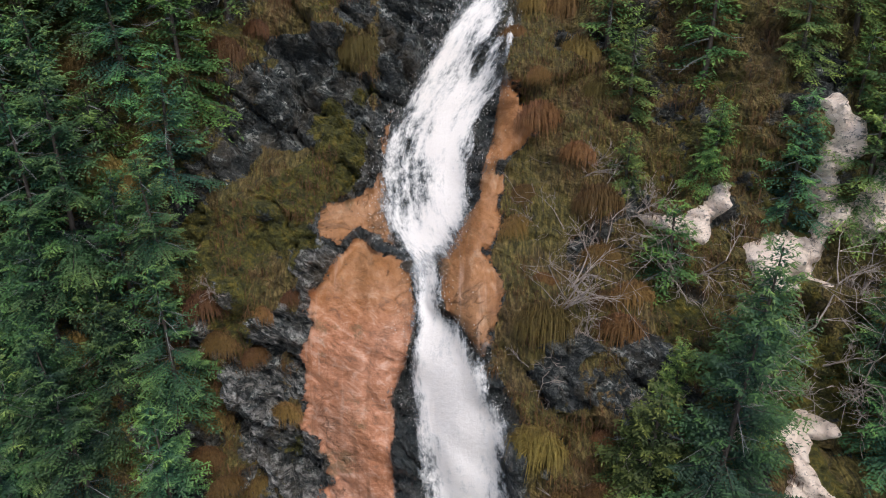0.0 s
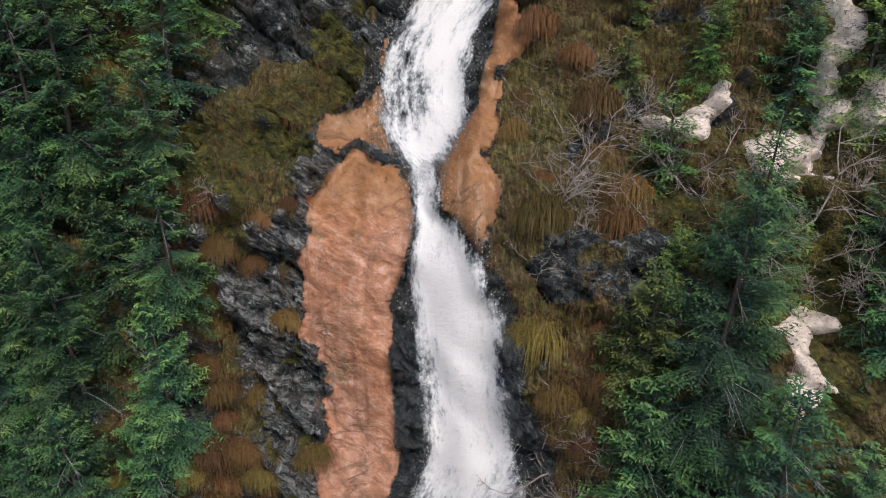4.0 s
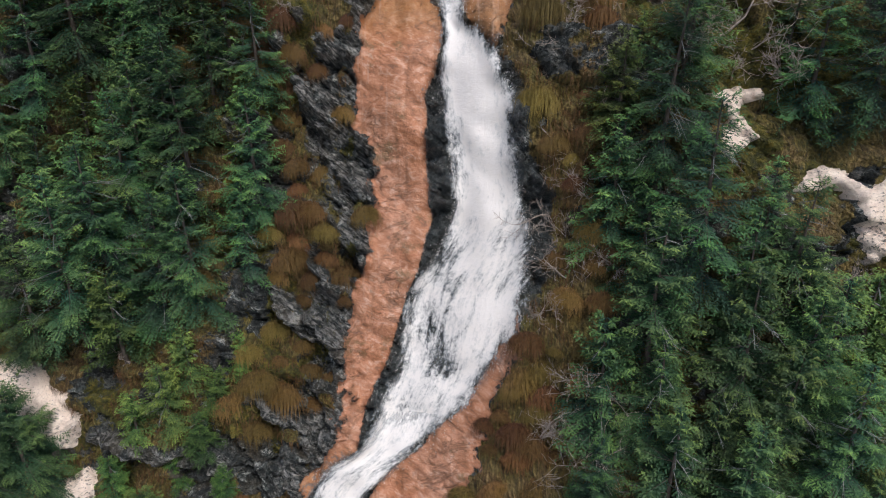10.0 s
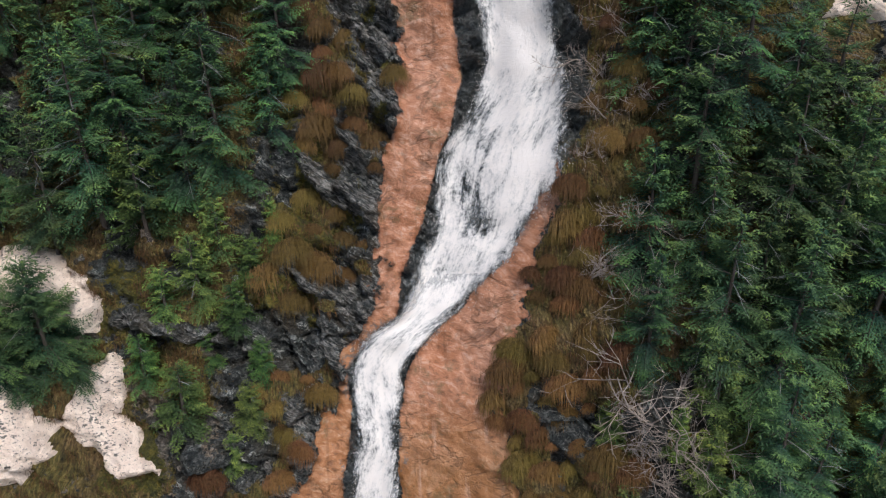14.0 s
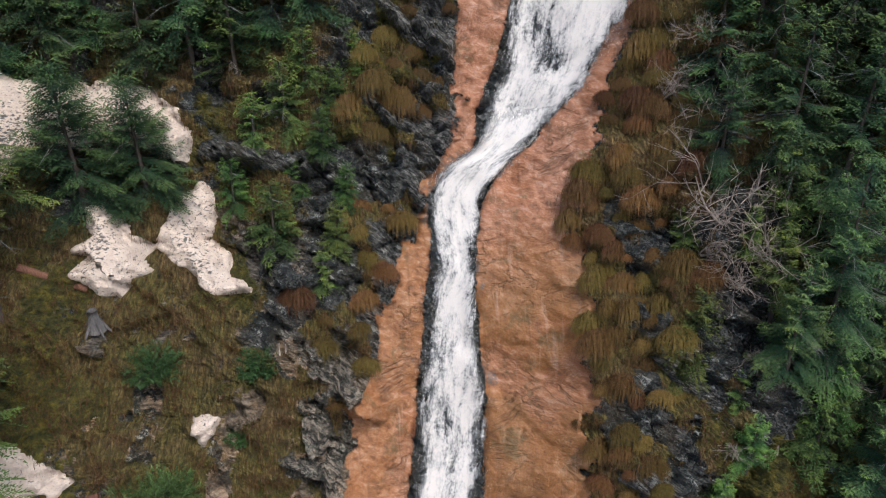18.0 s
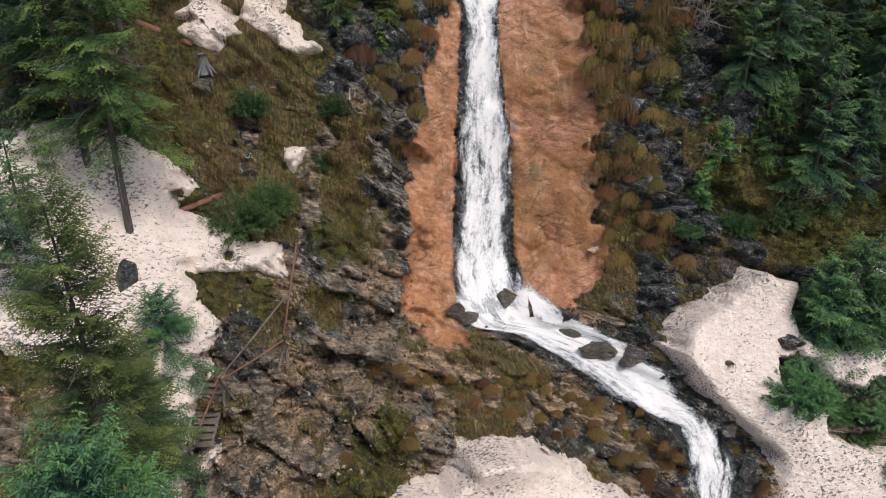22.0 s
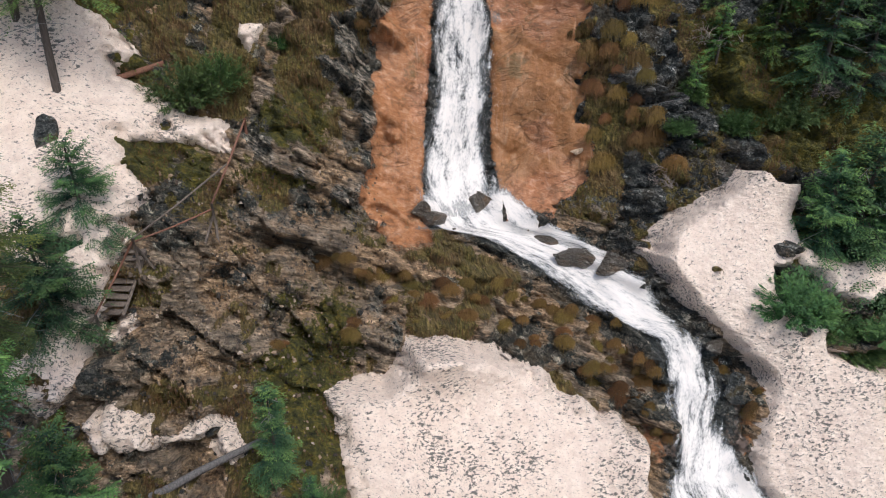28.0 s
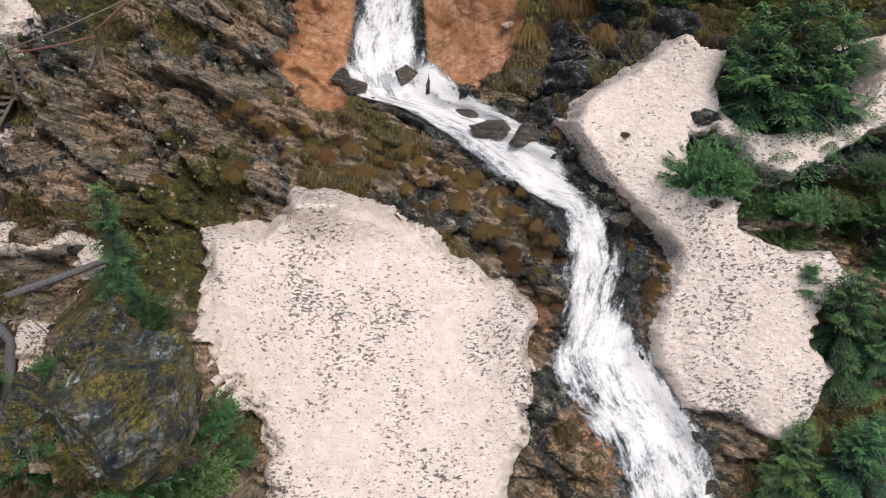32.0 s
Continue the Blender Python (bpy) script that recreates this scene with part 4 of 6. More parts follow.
def snow_patch(label, poly, thick, holes=(), step=0.09, reach=5, even=8, rim=0.6):
    p = np.array(poly, float)
    a = np.arange(p[:, 0].min() - 0.6, p[:, 0].max() + 0.6, step)
    b = np.arange(p[:, 1].min() - 0.6, p[:, 1].max() + 0.6, step)
    u, v = np.meshgrid(a, b)
    d = outline_distance(poly, u, v) + 0.02 + 0.16 * fbm(u * 2.2, v * 2.2, 4, 101)
    for hu, hv, hr in holes:
        d = np.minimum(d, np.hypot(u - hu, v - hv) - hr + 0.25 * fbm(u * 2, v * 2, 2, 103))
    g = ground_w(u, v)
    level = g.copy()
    for k in range(reach):
        level = np.minimum.reduce([level, np.roll(level, 1, 0), np.roll(level, -1, 0), np.roll(level, 1, 1), np.roll(level, -1, 1)])
    for k in range(3):
        level = blur(blur(level, even, 0), even, 1)
    inner = smooth(d / rim)
    body = g * (1 - inner) + (level + 0.12) * inner
    h = np.where(d > 0, thick * smooth(0.45 + d / 0.25) * (0.75 + 0.25 * smooth(d / 1.2)), thick * 0.43 + d * 3.5)
    w = body - h - 0.05 * fbm(u * 2.6, v * 2.6, 3, 107) * smooth(d / 0.2)
    keep = (d > -0.3).ravel()
    f = sheet_faces(len(a), len(b))
    f = f[keep[f].all(1)]
    used = np.unique(f)
    back = np.zeros(u.size, np.int64)
    back[used] = np.arange(len(used))
    ob = mesh_object("snow_patch", np.stack(to_world(u, w, v), -1).reshape(-1, 3)[used], back[f], SNOW)
    return tagged(ob, label, "snow patch", "old snow patches")


SMALL = "small patch of old melting snow on the mountainside"
snow_patch(SMALL, [(4.8, 0.8), (5.6, 0.7), (6.1, 0.9), (6.5, 1.6), (6.8, 1.5), (6.7, 1.0), (6.3, 0.5), (6.0, 0.1), (5.7, 0.4), (5.3, 0.5)], 0.25)
snow_patch(SMALL, [(7.0, 0.1), (8.1, 0.3), (8.6, 0.1), (9.0, 0.5), (8.9, 0.0), (8.5, -0.6), (8.8, -0.8), (8.0, -0.7), (7.6, -1.0), (7.0, -0.6), (6.9, -0.2)], 0.3)
snow_patch(SMALL, [(8.6, 3.4), (9.0, 3.5), (9.5, 2.8), (9.4, 2.1), (9.0, 1.8), (9.1, 1.2), (9.4, 1.0), (10.0, 2.0), (11, 1.6), (11, 0.6), (10.1, 0.4), (9.5, 0.1), (9.3, 0.5), (8.7, 0.3), (8.6, 1.9), (8.9, 2.7)], 0.3)
snow_patch(SMALL, [(6.7, -4.0), (7.3, -4.1), (7.8, -3.9), (8.3, -3.7), (8.8, -4.1), (8.3, -4.3), (8.0, -4.6), (8.0, -5.1), (8.4, -5.4), (7.9, -5.8), (7.7, -6.1), (7.5, -5.8), (7.5, -5.1), (7.7, -4.6), (7.6, -4.3)], 0.25)
snow_patch(SMALL, [(6.2, -3.85), (6.45, -3.85), (6.5, -4.1), (6.3, -4.2)], 0.2)
snow_patch(SMALL, [(9.3, -7.0), (10.0, -6.3), (10.6, -6.5), (11.1, -7.0), (11.8, -6.5), (12.6, -7), (12.2, -8.5), (11.2, -9.1), (11.0, -8.0), (10.9, -7.4), (10.4, -7.0), (9.9, -6.9)], 0.25)
snow_patch(SMALL, [(11.1, -0.5), (11.9, 0.1), (12.6, 0.2), (12.4, -0.3), (11.5, -0.6)], 0.25)
snow_patch("broad patch of old snow lying behind spruces", [(-17.2, -14.6), (-18.1, -15.0), (-18.6, -15.9), (-20, -16), (-21, -14), (-20, -12.4), (-17.8, -12.3), (-16.5, -12.5), (-15.2, -12.5), (-14.1, -13.0), (-13.3, -13.7), (-12.9, -14.6), (-13.1, -15.3), (-13.9, -15.2), (-14.8, -14.7), (-16.0, -14.9)], 0.3)
snow_patch("old snow patch with a ragged edge on rocky turf", [(-12.6, -16.1), (-12.2, -16.6), (-12.3, -17.7), (-12.5, -18.0), (-11.8, -18.5), (-11.8, -19.2), (-11.1, -19.7), (-12.2, -19.8), (-12.9, -19.2), (-13.5, -18.6), (-14.1, -18.1), (-13.6, -17.2), (-13.5, -16.5)], 0.3)
snow_patch("old snow patch with a ragged edge on rocky turf", [(-15.4, -16.5), (-15.5, -16.9), (-14.8, -17.4), (-14.8, -17.7), (-14.2, -18.1), (-14.4, -18.5), (-14.1, -18.9), (-14.7, -19.1), (-15.0, -19.6), (-15.7, -19.4), (-16.4, -18.9), (-16.0, -18.3), (-16.4, -18.1), (-15.9, -17.7), (-16.1, -17.1), (-16.2, -16.8)], 0.3)
snow_patch("long snow bank running down beside the wooden steps", [
    (-21, -22.0), (-18.5, -22.8), (-17.0, -23.8), (-16.3, -24.8), (-17.1, -25.5), (-15.9, -26.0), (-14.8, -27.0), (-13.7, -27.2), (-13.5, -28.3), (-14.5, -28.0), (-15.7, -27.8), (-16.8, -27.7), (-16.3, -28.8), (-15.8, -29.6), (-16.0, -29.9),
    (-16.4, -30.3), (-16.2, -30.8), (-16.7, -31.7), (-16.9, -33.1), (-17.4, -34.8), (-18.1, -35.4), (-18.8, -35.1), (-18.6, -33.6), (-17.7, -33.0), (-17.5, -32.1), (-18.8, -31.6), (-19.7, -30.3), (-23, -29), (-24, -24)], 0.35,
    [(-15.4, -27.35, 0.22), (-18.1, -31.1, 0.45), (-16.75, -25.0, 0.12)])
snow_patch("ragged snow remnant over stony debris", [(-17.2, -35.7), (-16.5, -35.3), (-16.1, -35.6), (-15.6, -35.8), (-15.7, -36.4), (-14.9, -36.4), (-14.2, -36.0), (-13.8, -36.3), (-13.2, -37.0), (-13.2, -37.25), (-13.9, -37.4), (-14.3, -37.0), (-13.9, -36.5), (-14.6, -36.65), (-15.2, -36.7), (-16.2, -36.5), (-17.0, -36.5)], 0.25)
snow_patch(SMALL, [(-13.05, -23.55), (-12.3, -23.65), (-12.5, -24.1), (-12.8, -24.6), (-13.0, -24.0)], 0.22)
snow_patch(SMALL, [(-16.8, -33.4), (-16.1, -33.0), (-16.2, -33.6), (-16.8, -33.8)], 0.2)
snow_patch(SMALL, [(-14.7, -38.3), (-14.0, -38.4), (-13.9, -39.1), (-14.1, -39.3), (-13.7, -40.0), (-14.2, -40.0), (-14.6, -39.4), (-14.6, -38.9)], 0.25)
snow_patch("large grey-speckled snowfield filling the hollow below the terrace", [
    (-10.9, -36.1), (-10.4, -36.0), (-9.1, -36.0), (-8.5, -35.6), (-8.2, -34.9), (-6.9, -35.0), (-5.2, -35.6), (-4.7, -36.0), (-3.9, -36.3), (-3.4, -37.1), (-2.6, -37.4), (-2.2, -37.9), (-1.5, -37.9), (-0.8, -38.8), (-1.1, -40.4), (-1.3, -41.3), (-1.3, -42.2),
    (-1.8, -43.1), (-2.2, -45), (-2.6, -48), (-8.8, -48), (-8.6, -44), (-8.5, -42.3), (-8.7, -41.3), (-9.5, -39.8), (-10.0, -39.1), (-10.3, -38.3), (-10.6, -37.3)], 0.7, reach=1, even=12)
snow_patch("large snow tongue with an undercut edge beside the stream", [
    (0.3, -32.6), (0.8, -32.7), (1.1, -32.1), (2.3, -31.4), (3.3, -30.9), (3.9, -30.3), (4.3, -30.1), (4.9, -30.6), (5.7, -30.7), (5.3, -31.9), (5.4, -32.9), (6.0, -33.3), (6.7, -33.5), (7.3, -33.3), (8.4, -33.6), (9.3, -32.9), (10.0, -31.6), (9.3, -30.8),
    (10.2, -30.5), (12.9, -30.0), (12.5, -33.1), (9.7, -33.6), (8.8, -34.1), (7.9, -34.4), (7.0, -34.9), (6.5, -34.7), (5.9, -34.5), (5.8, -33.9), (5.0, -33.2), (4.3, -33.5), (4.2, -34.7), (4.7, -35.2), (5.3, -35.3), (5.5, -36.3),
    (7.0, -37.1), (8.0, -37.3), (8.5, -38.1), (7.2, -38.8), (7.1, -39.8), (7.6, -40.6), (7.1, -41.3), (6.3, -42.7), (4.8, -41.9), (3.5, -41.7)] + [(2.9, -40.5), (2.8, -39.5), (3.4, -38.4), (3.7, -37.0), (2.3, -35.4), (1.5, -34.6), (0.9, -33.4)], 0.6, reach=4, even=14, rim=0.2)


# ---- trees, shrubs and grass ----
def arrays(parts):
    """Joins lists of (verts, faces) into one."""
    vs_, fs_, n = [], [], 0
    for v, f in parts:
        vs_.append(v)
        fs_.append(f + n)
        n += len(v)
    return np.concatenate(vs_), np.concatenate(fs_)


def tube(points, radii, sides=6):
    """A tapered tube of triangles along points."""
    pts, rad = np.asarray(points, float), np.asarray(radii, float)
    d = np.gradient(pts, axis=0)
    d /= np.linalg.norm(d, axis=1)[:, None] + 1e-9
    ref = np.where(np.abs(d[:, 2:3]) < 0.9, np.array([[0, 0, 1.0]]), np.array([[1.0, 0, 0]]))
    x = np.cross(d, ref)
    x /= np.linalg.norm(x, axis=1)[:, None] + 1e-9
    y = np.cross(d, x)
    a = np.arange(sides) * 2 * np.pi / sides
    v = pts[:, None] + rad[:, None, None] * (np.cos(a)[None, :, None] * x[:, None] + np.sin(a)[None, :, None] * y[:, None])
    n = len(pts)
    i = np.arange(n * sides).reshape(n, sides)
    j = np.roll(i, -1, 1)
    f = np.concatenate([np.stack([i[:-1], j[:-1], j[1:]], -1).reshape(-1, 3), np.stack([i[:-1], j[1:], i[1:]], -1).reshape(-1, 3)])
    caps = [[0, k, k + 1] for k in range(1, sides - 1)] + [[(n - 1) * sides, (n - 1) * sides + k + 1, (n - 1) * sides + k] for k in range(1, sides - 1)]
    return v.reshape(-1, 3), np.concatenate([f, np.array(caps)])


def spruce(h, r, seed, bare=0.0, dense=1.0, squat=0.8, fine=0.075, leaf=0.3, needles=None):
    """A spruce: a tapered trunk and tiers of flat, drooping sprays of needles, with a few dead twigs."""
    g = np.random.default_rng(seed)
    tree = new("spruce")
    zs = np.linspace(-0.5, h * 0.97, 9)
    bend = 0.03 * h * np.sin(zs / h * 2.2 + g.uniform(0, 6))
    bend -= np.interp(0, zs, bend)
    stem = np.stack([bend * np.cos(seed), bend * np.sin(seed), zs], -1)
    thick = (0.009 * h + 0.03) * (1 - np.clip(zs / h, 0, 1)) + 0.012

    def at_height(z):
        return np.array([np.interp(z, zs, stem[:, 0]), np.interp(z, zs, stem[:, 1]), z])

    v, f = tube(stem, thick, 7)
    mesh_object("trunk", v, f, BARK, tree)
    dead = []
    for k in range(int(14 * bare * h / 4) + int(2.2 * h)):
        low = k < int(14 * bare * h / 4)
        z, a = g.uniform(0.3, max(bare * h, 0.4)) if low else g.uniform(0.25, 0.9) * h, g.uniform(0, 6.28)
        l = g.uniform(0.3, 0.9) if low else (r * (1 - z / h) ** squat + 0.12) * g.uniform(0.8, 1.15)
        p0, out = at_height(z), np.array([np.cos(a), np.sin(a), 0])
        ends = [p0 + out * l * 0.55 - [0, 0, l * 0.1], p0 + out * l - [0, 0, l * 0.3]]
        dead.append(tube([p0, *ends], [0.014, 0.009, 0.004], 3))
        for m in range(4):
            q0 = p0 * (0.6 - 0.12 * m) + ends[1] * (0.4 + 0.12 * m)
            d = (out + g.normal(0, 0.7, 3) * [1, 1, 0.4]) * l * g.uniform(0.15, 0.35)
            dead.append(tube([q0, q0 + d], [0.006, 0.003], 3))
    verts, faces, tips, shaded_tones, wood, n0 = [], [], [], [], [], 0
    z = bare * h + 0.08
    while z < h * 0.985:
        q = (z - bare * h) / (h * (1 - bare))
        for b in range(int(g.integers(5, 8) * dense)):
            az = g.uniform(0, 2 * np.pi)
            L = (r * (1 - q) ** squat * g.uniform(0.6, 1.2) + 0.1) * (0.6 + 0.4 * min(1, q * 9 + 0.35))
            el, droop = -0.1 + 0.95 * q ** 1.3 + g.uniform(-0.14, 0.14), 0.42 * (1 - q) + 0.1
            if g.random() < 0.12:
                L *= 0.55
            # random tone per branch, raised towards the top as if better lit
            tone = np.clip(g.normal(0.42, 0.26) + 0.25 * q, 0.02, 1)
            out, side = np.array([np.cos(az), np.sin(az), 0]), np.array([-np.sin(az), np.cos(az), 0])
            root = at_height(z)
            root[2] += g.uniform(-0.06, 0.06) * (1 + 0.1 * h)
            sway, tilt = 0.12 * L * g.uniform(-1, 1), g.uniform(-0.2, 0.2)

            def on_axis(s):
                q_ = root + out * (L * s)[:, None] + side * (sway * s ** 2)[:, None]
                q_[:, 2] += L * (np.tan(el) * s - droop * s ** 1.5 + 0.2 * s ** 3)
                return q_
            if L > 0.9:
                wood.append(tube([root, *on_axis(np.array([0.5, 0.95]))], [0.013, 0.008, 0.003], 3))
            n2 = max(2, int(L / (1.15 * fine)))
            s2 = np.linspace(0.14, 0.98, n2)
            base = on_axis(s2)
            starts, ways, lens, along = [on_axis(np.array([0.3]))], [np.append(out[:2], np.tan(el) - droop)[None]], [np.array([0.74 * L])], [np.array([0.6])]
            for sgn in (-1, 1):
                ang = g.uniform(0.6, 1.0, n2)
                d = out * np.cos(ang)[:, None] + side * (sgn * np.sin(ang))[:, None]
                d[:, 2] = g.uniform(-0.28, -0.08, n2) + sgn * tilt
                starts.append(base)
                ways.append(d)
                lens.append((0.46 * L * (1 - s2) ** 0.75 * np.minimum(1, s2 * 3) + 0.08) * g.uniform(0.6, 1.2, n2))
                along.append(s2)
            starts, ways, lens, along = np.concatenate(starts), np.concatenate(ways), np.concatenate(lens), np.concatenate(along)
            reps = np.maximum(2, (lens / (0.62 * fine)).astype(int))
            i2 = np.repeat(np.arange(len(lens)), reps)
            k3 = np.arange(len(i2)) - np.repeat(np.cumsum(reps) - reps, reps)
            f3 = (k3 + 0.6) / reps[i2]
            m3 = len(i2)
            q0 = starts[i2] + ways[i2] * (lens[i2] * f3)[:, None]
            q0[:, 2] -= 0.3 * lens[i2] * f3 ** 2
            across = np.stack([-ways[i2, 1], ways[i2, 0], np.zeros(m3)], -1) * np.where(k3 % 2, 1.0, -1.0)[:, None]
            d3 = ways[i2] * 0.75 + across * g.uniform(0.3, 0.95, m3)[:, None]
            d3[:, 2] += g.uniform(-0.25, 0.06, m3)
            l3 = fine * g.uniform(0.9, 1.9, m3) * (1.15 - 0.4 * f3)
            wide = np.cross(d3, g.normal(0, 0.25, (m3, 3)) + [0, 0, 1.0])
            wide *= (leaf * fine / (np.linalg.norm(wide, axis=1) + 1e-9))[:, None]
            verts.append(np.stack([q0 - wide, q0 + wide, q0 + d3 * l3[:, None]], 1).reshape(-1, 3))
            faces.append(n0 + np.arange(3 * m3).reshape(-1, 3))
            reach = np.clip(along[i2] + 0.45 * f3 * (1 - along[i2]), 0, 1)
            # yellow-green tips, brightened outwards to paint light on the spray ends
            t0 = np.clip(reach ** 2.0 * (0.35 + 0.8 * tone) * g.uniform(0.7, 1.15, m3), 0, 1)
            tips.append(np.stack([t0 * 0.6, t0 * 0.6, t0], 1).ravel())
            # shade of the inner crown painted in: needles darken towards the trunk
            shaded_tones.append(np.full(3 * m3, tone) * np.repeat(0.25 + 0.75 * reach, 3))
            n0 += 3 * m3
        z += g.uniform(0.85, 1.15) * (0.13 + 0.038 * min(h, 6.5)) * (1.1 - 0.5 * q)
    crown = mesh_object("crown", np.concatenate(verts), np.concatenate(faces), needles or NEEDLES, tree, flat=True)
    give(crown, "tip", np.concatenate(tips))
    give(crown, "tone", np.concatenate(shaded_tones))
    if wood:
        v, f = arrays(wood)
        tagged(mesh_object("branchwork", v, f, BARK, tree), kind="stuff")
    v, f = arrays(dead)
    tagged(mesh_object("deadwood", v, f, LICHEN_WOOD, tree, True), "bare grey lichen-hung twigs", kind="stuff")
    return tree


def bush(size, seed):
    """A low rounded conifer bush of many upright feathered shoots."""
    g = np.random.default_rng(seed)
    ob = new("juniper_bush")
    verts, faces, tips, wood, n0 = [], [], [], [], 0
    for k in range(170):
        a, e = g.uniform(0, 6.28), np.arccos(g.uniform(-0.1, 1.0))
        d0 = np.array([np.cos(a) * np.sin(e), np.sin(a) * np.sin(e), np.cos(e) * 0.8 + 0.1])
        L = size * g.uniform(0.6, 1.0)
        n = max(5, int(L / 0.05))
        s = np.linspace(0.35, 1, n)
        p = d0 * (L * s)[:, None] + np.array([0, 0, 0.14 * L]) * (s ** 2)[:, None] + g.normal(0, 0.03, (n, 3))
        if k % 15 == 0:
            wood.append(tube([[0, 0, -0.1], p[n // 2], p[-1]], [0.018, 0.01, 0.003], 3))
        for r_ in range(4):
            d = d0 * 0.8 + g.normal(0, 0.6, (n, 3))
            l = g.uniform(0.05, 0.1, n)
            ac = np.cross(d, [0.3, 0.2, 1.0])
            tip, m = p + d * l[:, None], p + d * (l * 0.5)[:, None]
            verts.append(np.stack([p, m + ac * 0.011, tip, m - ac * 0.011], 1).reshape(-1, 3))
            q = n0 + 4 * np.arange(n)[:, None]
            faces += [q + [0, 1, 2], q + [0, 2, 3]]
            t0 = 0.1 + 0.6 * s
            tips.append(np.stack([t0 * 0.3, t0 * 0.6, t0, t0 * 0.6], 1).ravel())
            n0 += 4 * n
    for v, f in wood:
        mesh_object("stem", v, f, BARK, ob)
    crown = mesh_object("foliage", np.concatenate(verts), np.concatenate(faces), BUSH, ob, flat=True)
    give(crown, "tip", np.concatenate(tips))
    return ob


def bare_shrub(size, seed, wide=0.9):
    """A leafless shrub: stems that fork three times into fine twigs."""
    g = np.random.default_rng(seed)
    ob = new("bare_shrub")
    stems, twigs = [], []

    def grow(p, d, l, rad, depth):
        steps = 4 if depth < 2 else 2
        pts = [p]
        for k in range(steps):
            d = d + g.normal(0, 0.16, 3)
            d = d / np.linalg.norm(d)
            pts.append(pts[-1] + d * l / steps)
        (stems if depth < 1 else twigs).append(tube(pts, np.linspace(rad, rad * 0.55, steps + 1), 4 if depth < 1 else 3))
        if depth < 3:
            for k in range(3 if depth else 5):
                q = pts[g.integers(1, steps + 1)]
                nd = d + g.normal(0, 0.6, 3)
                grow(q, nd / np.linalg.norm(nd), l * g.uniform(0.45, 0.75), max(rad * 0.5, 0.0065), depth + 1)
    for k in range(4):
        a = g.uniform(0, 6.28)
        d = np.array([np.cos(a) * wide, np.sin(a) * wide - 0.3, 0.8])
        grow(np.array([0, 0, -0.15]), d / np.linalg.norm(d), size * g.uniform(0.4, 0.6), 0.017 * size ** 0.5, 0)
    for v, f in stems:
        mesh_object("stem", v, f, TWIG, ob)
    v, f = arrays(twigs)
    tagged(mesh_object("twig_tangle", v, f, TWIG, ob), kind="stuff")
    return ob


def blade_set(roots, outs, lengths, g, width=0.016):
    """Grass blades: from each root out and over, then hanging down."""
    n = len(roots)
    fall = np.array([0, 0, -1.0])
    a = roots + outs * (lengths * 0.4)[:, None] + fall * (lengths * 0.05)[:, None]
    c = roots + outs * (lengths * 0.6)[:, None] + fall * (lengths * g.uniform(0.45, 0.95, n))[:, None]
    sd = np.stack([-outs[:, 1], outs[:, 0], np.zeros(n)], -1)
    sd = (sd / (np.linalg.norm(sd, axis=1)[:, None] + 1e-9)) * (width * g.uniform(0.6, 1.3, n))[:, None]
    v = np.stack([roots - sd, roots + sd, a - sd, a + sd, c], 1).reshape(-1, 3)
    k = 5 * np.arange(n)[:, None]
    f = np.concatenate([k + [0, 1, 3], k + [0, 3, 2], k + [2, 3, 4]])
    tip = np.tile([0.0, 0.0, 0.35, 0.35, 1.0], n) * np.repeat(g.uniform(0.2, 1, n), 5)
    return v, f, tip


def tussock(size, seed):
    """A rounded beard of dead grass: blades start all over a low cushion and hang down."""
    g = np.random.default_rng(seed)
    n = int(900 * size)
    a, r_ = g.uniform(0, 6.28, n), size * 0.42 * np.sqrt(g.uniform(0, 1, n))
    roots = np.stack([np.cos(a) * r_ * 1.15, np.sin(a) * r_ * 0.6 - 0.1 * size, -0.1 + 0.4 * size * (1 - (r_ / (size * 0.42)) ** 2)], -1)
    outs = np.stack([np.cos(a) * 0.3 + g.normal(0, 0.2, n), np.sin(a) * 0.25 - 0.45 + g.normal(0, 0.2, n), g.normal(0.2, 0.2, n)], -1)
    v, f, tip = blade_set(roots, outs, size * g.uniform(0.35, 0.85, n), g, 0.008)
    ob = mesh_object("grass_tussock", v, f, BLADES, flat=True)
    give(ob, "tip", tip)
    return ob


def place(model, u, v, scale=1.0, sink=0.12, turn=None):
    """A copy of a model on the ground at (u, v)."""
    p = spot(u, v)
    a = random.uniform(0, 360) if turn is None else turn
    return copy_thing(model, pose(p.x, p.y, p.z - sink, 0, 0, a) @ Matrix.Scale(scale, 4))


# models: each is used at several sizes and then taken away
SPRUCES = [(spruce(h, r, k, bare, dense, squat, 0.075 if h < 3 else 0.09, 0.3, FRESH if h < 3 else None), h) for k, (h, r, bare, dense, squat) in enumerate([
    (1.6, 0.7, 0.02, 1.1, 0.85), (2.6, 1.0, 0.02, 1.1, 0.85), (3.6, 1.3, 0.03, 1.1, 0.85), (4.8, 1.6, 0.05, 1.1, 0.85), (5.6, 1.8, 0.06, 1.1, 0.8), (6.8, 2.0, 0.08, 1.0, 0.8), (6.2, 1.6, 0.1, 1.0, 0.8)])]
TALL = [(spruce(11.0, 2.2, 31, 0.37, 1.1, 0.5, 0.09, 0.3, FRESH), 11.0), (spruce(10.5, 2.0, 32, 0.35, 1.1, 0.5, 0.09, 0.3, FRESH), 10.5)]
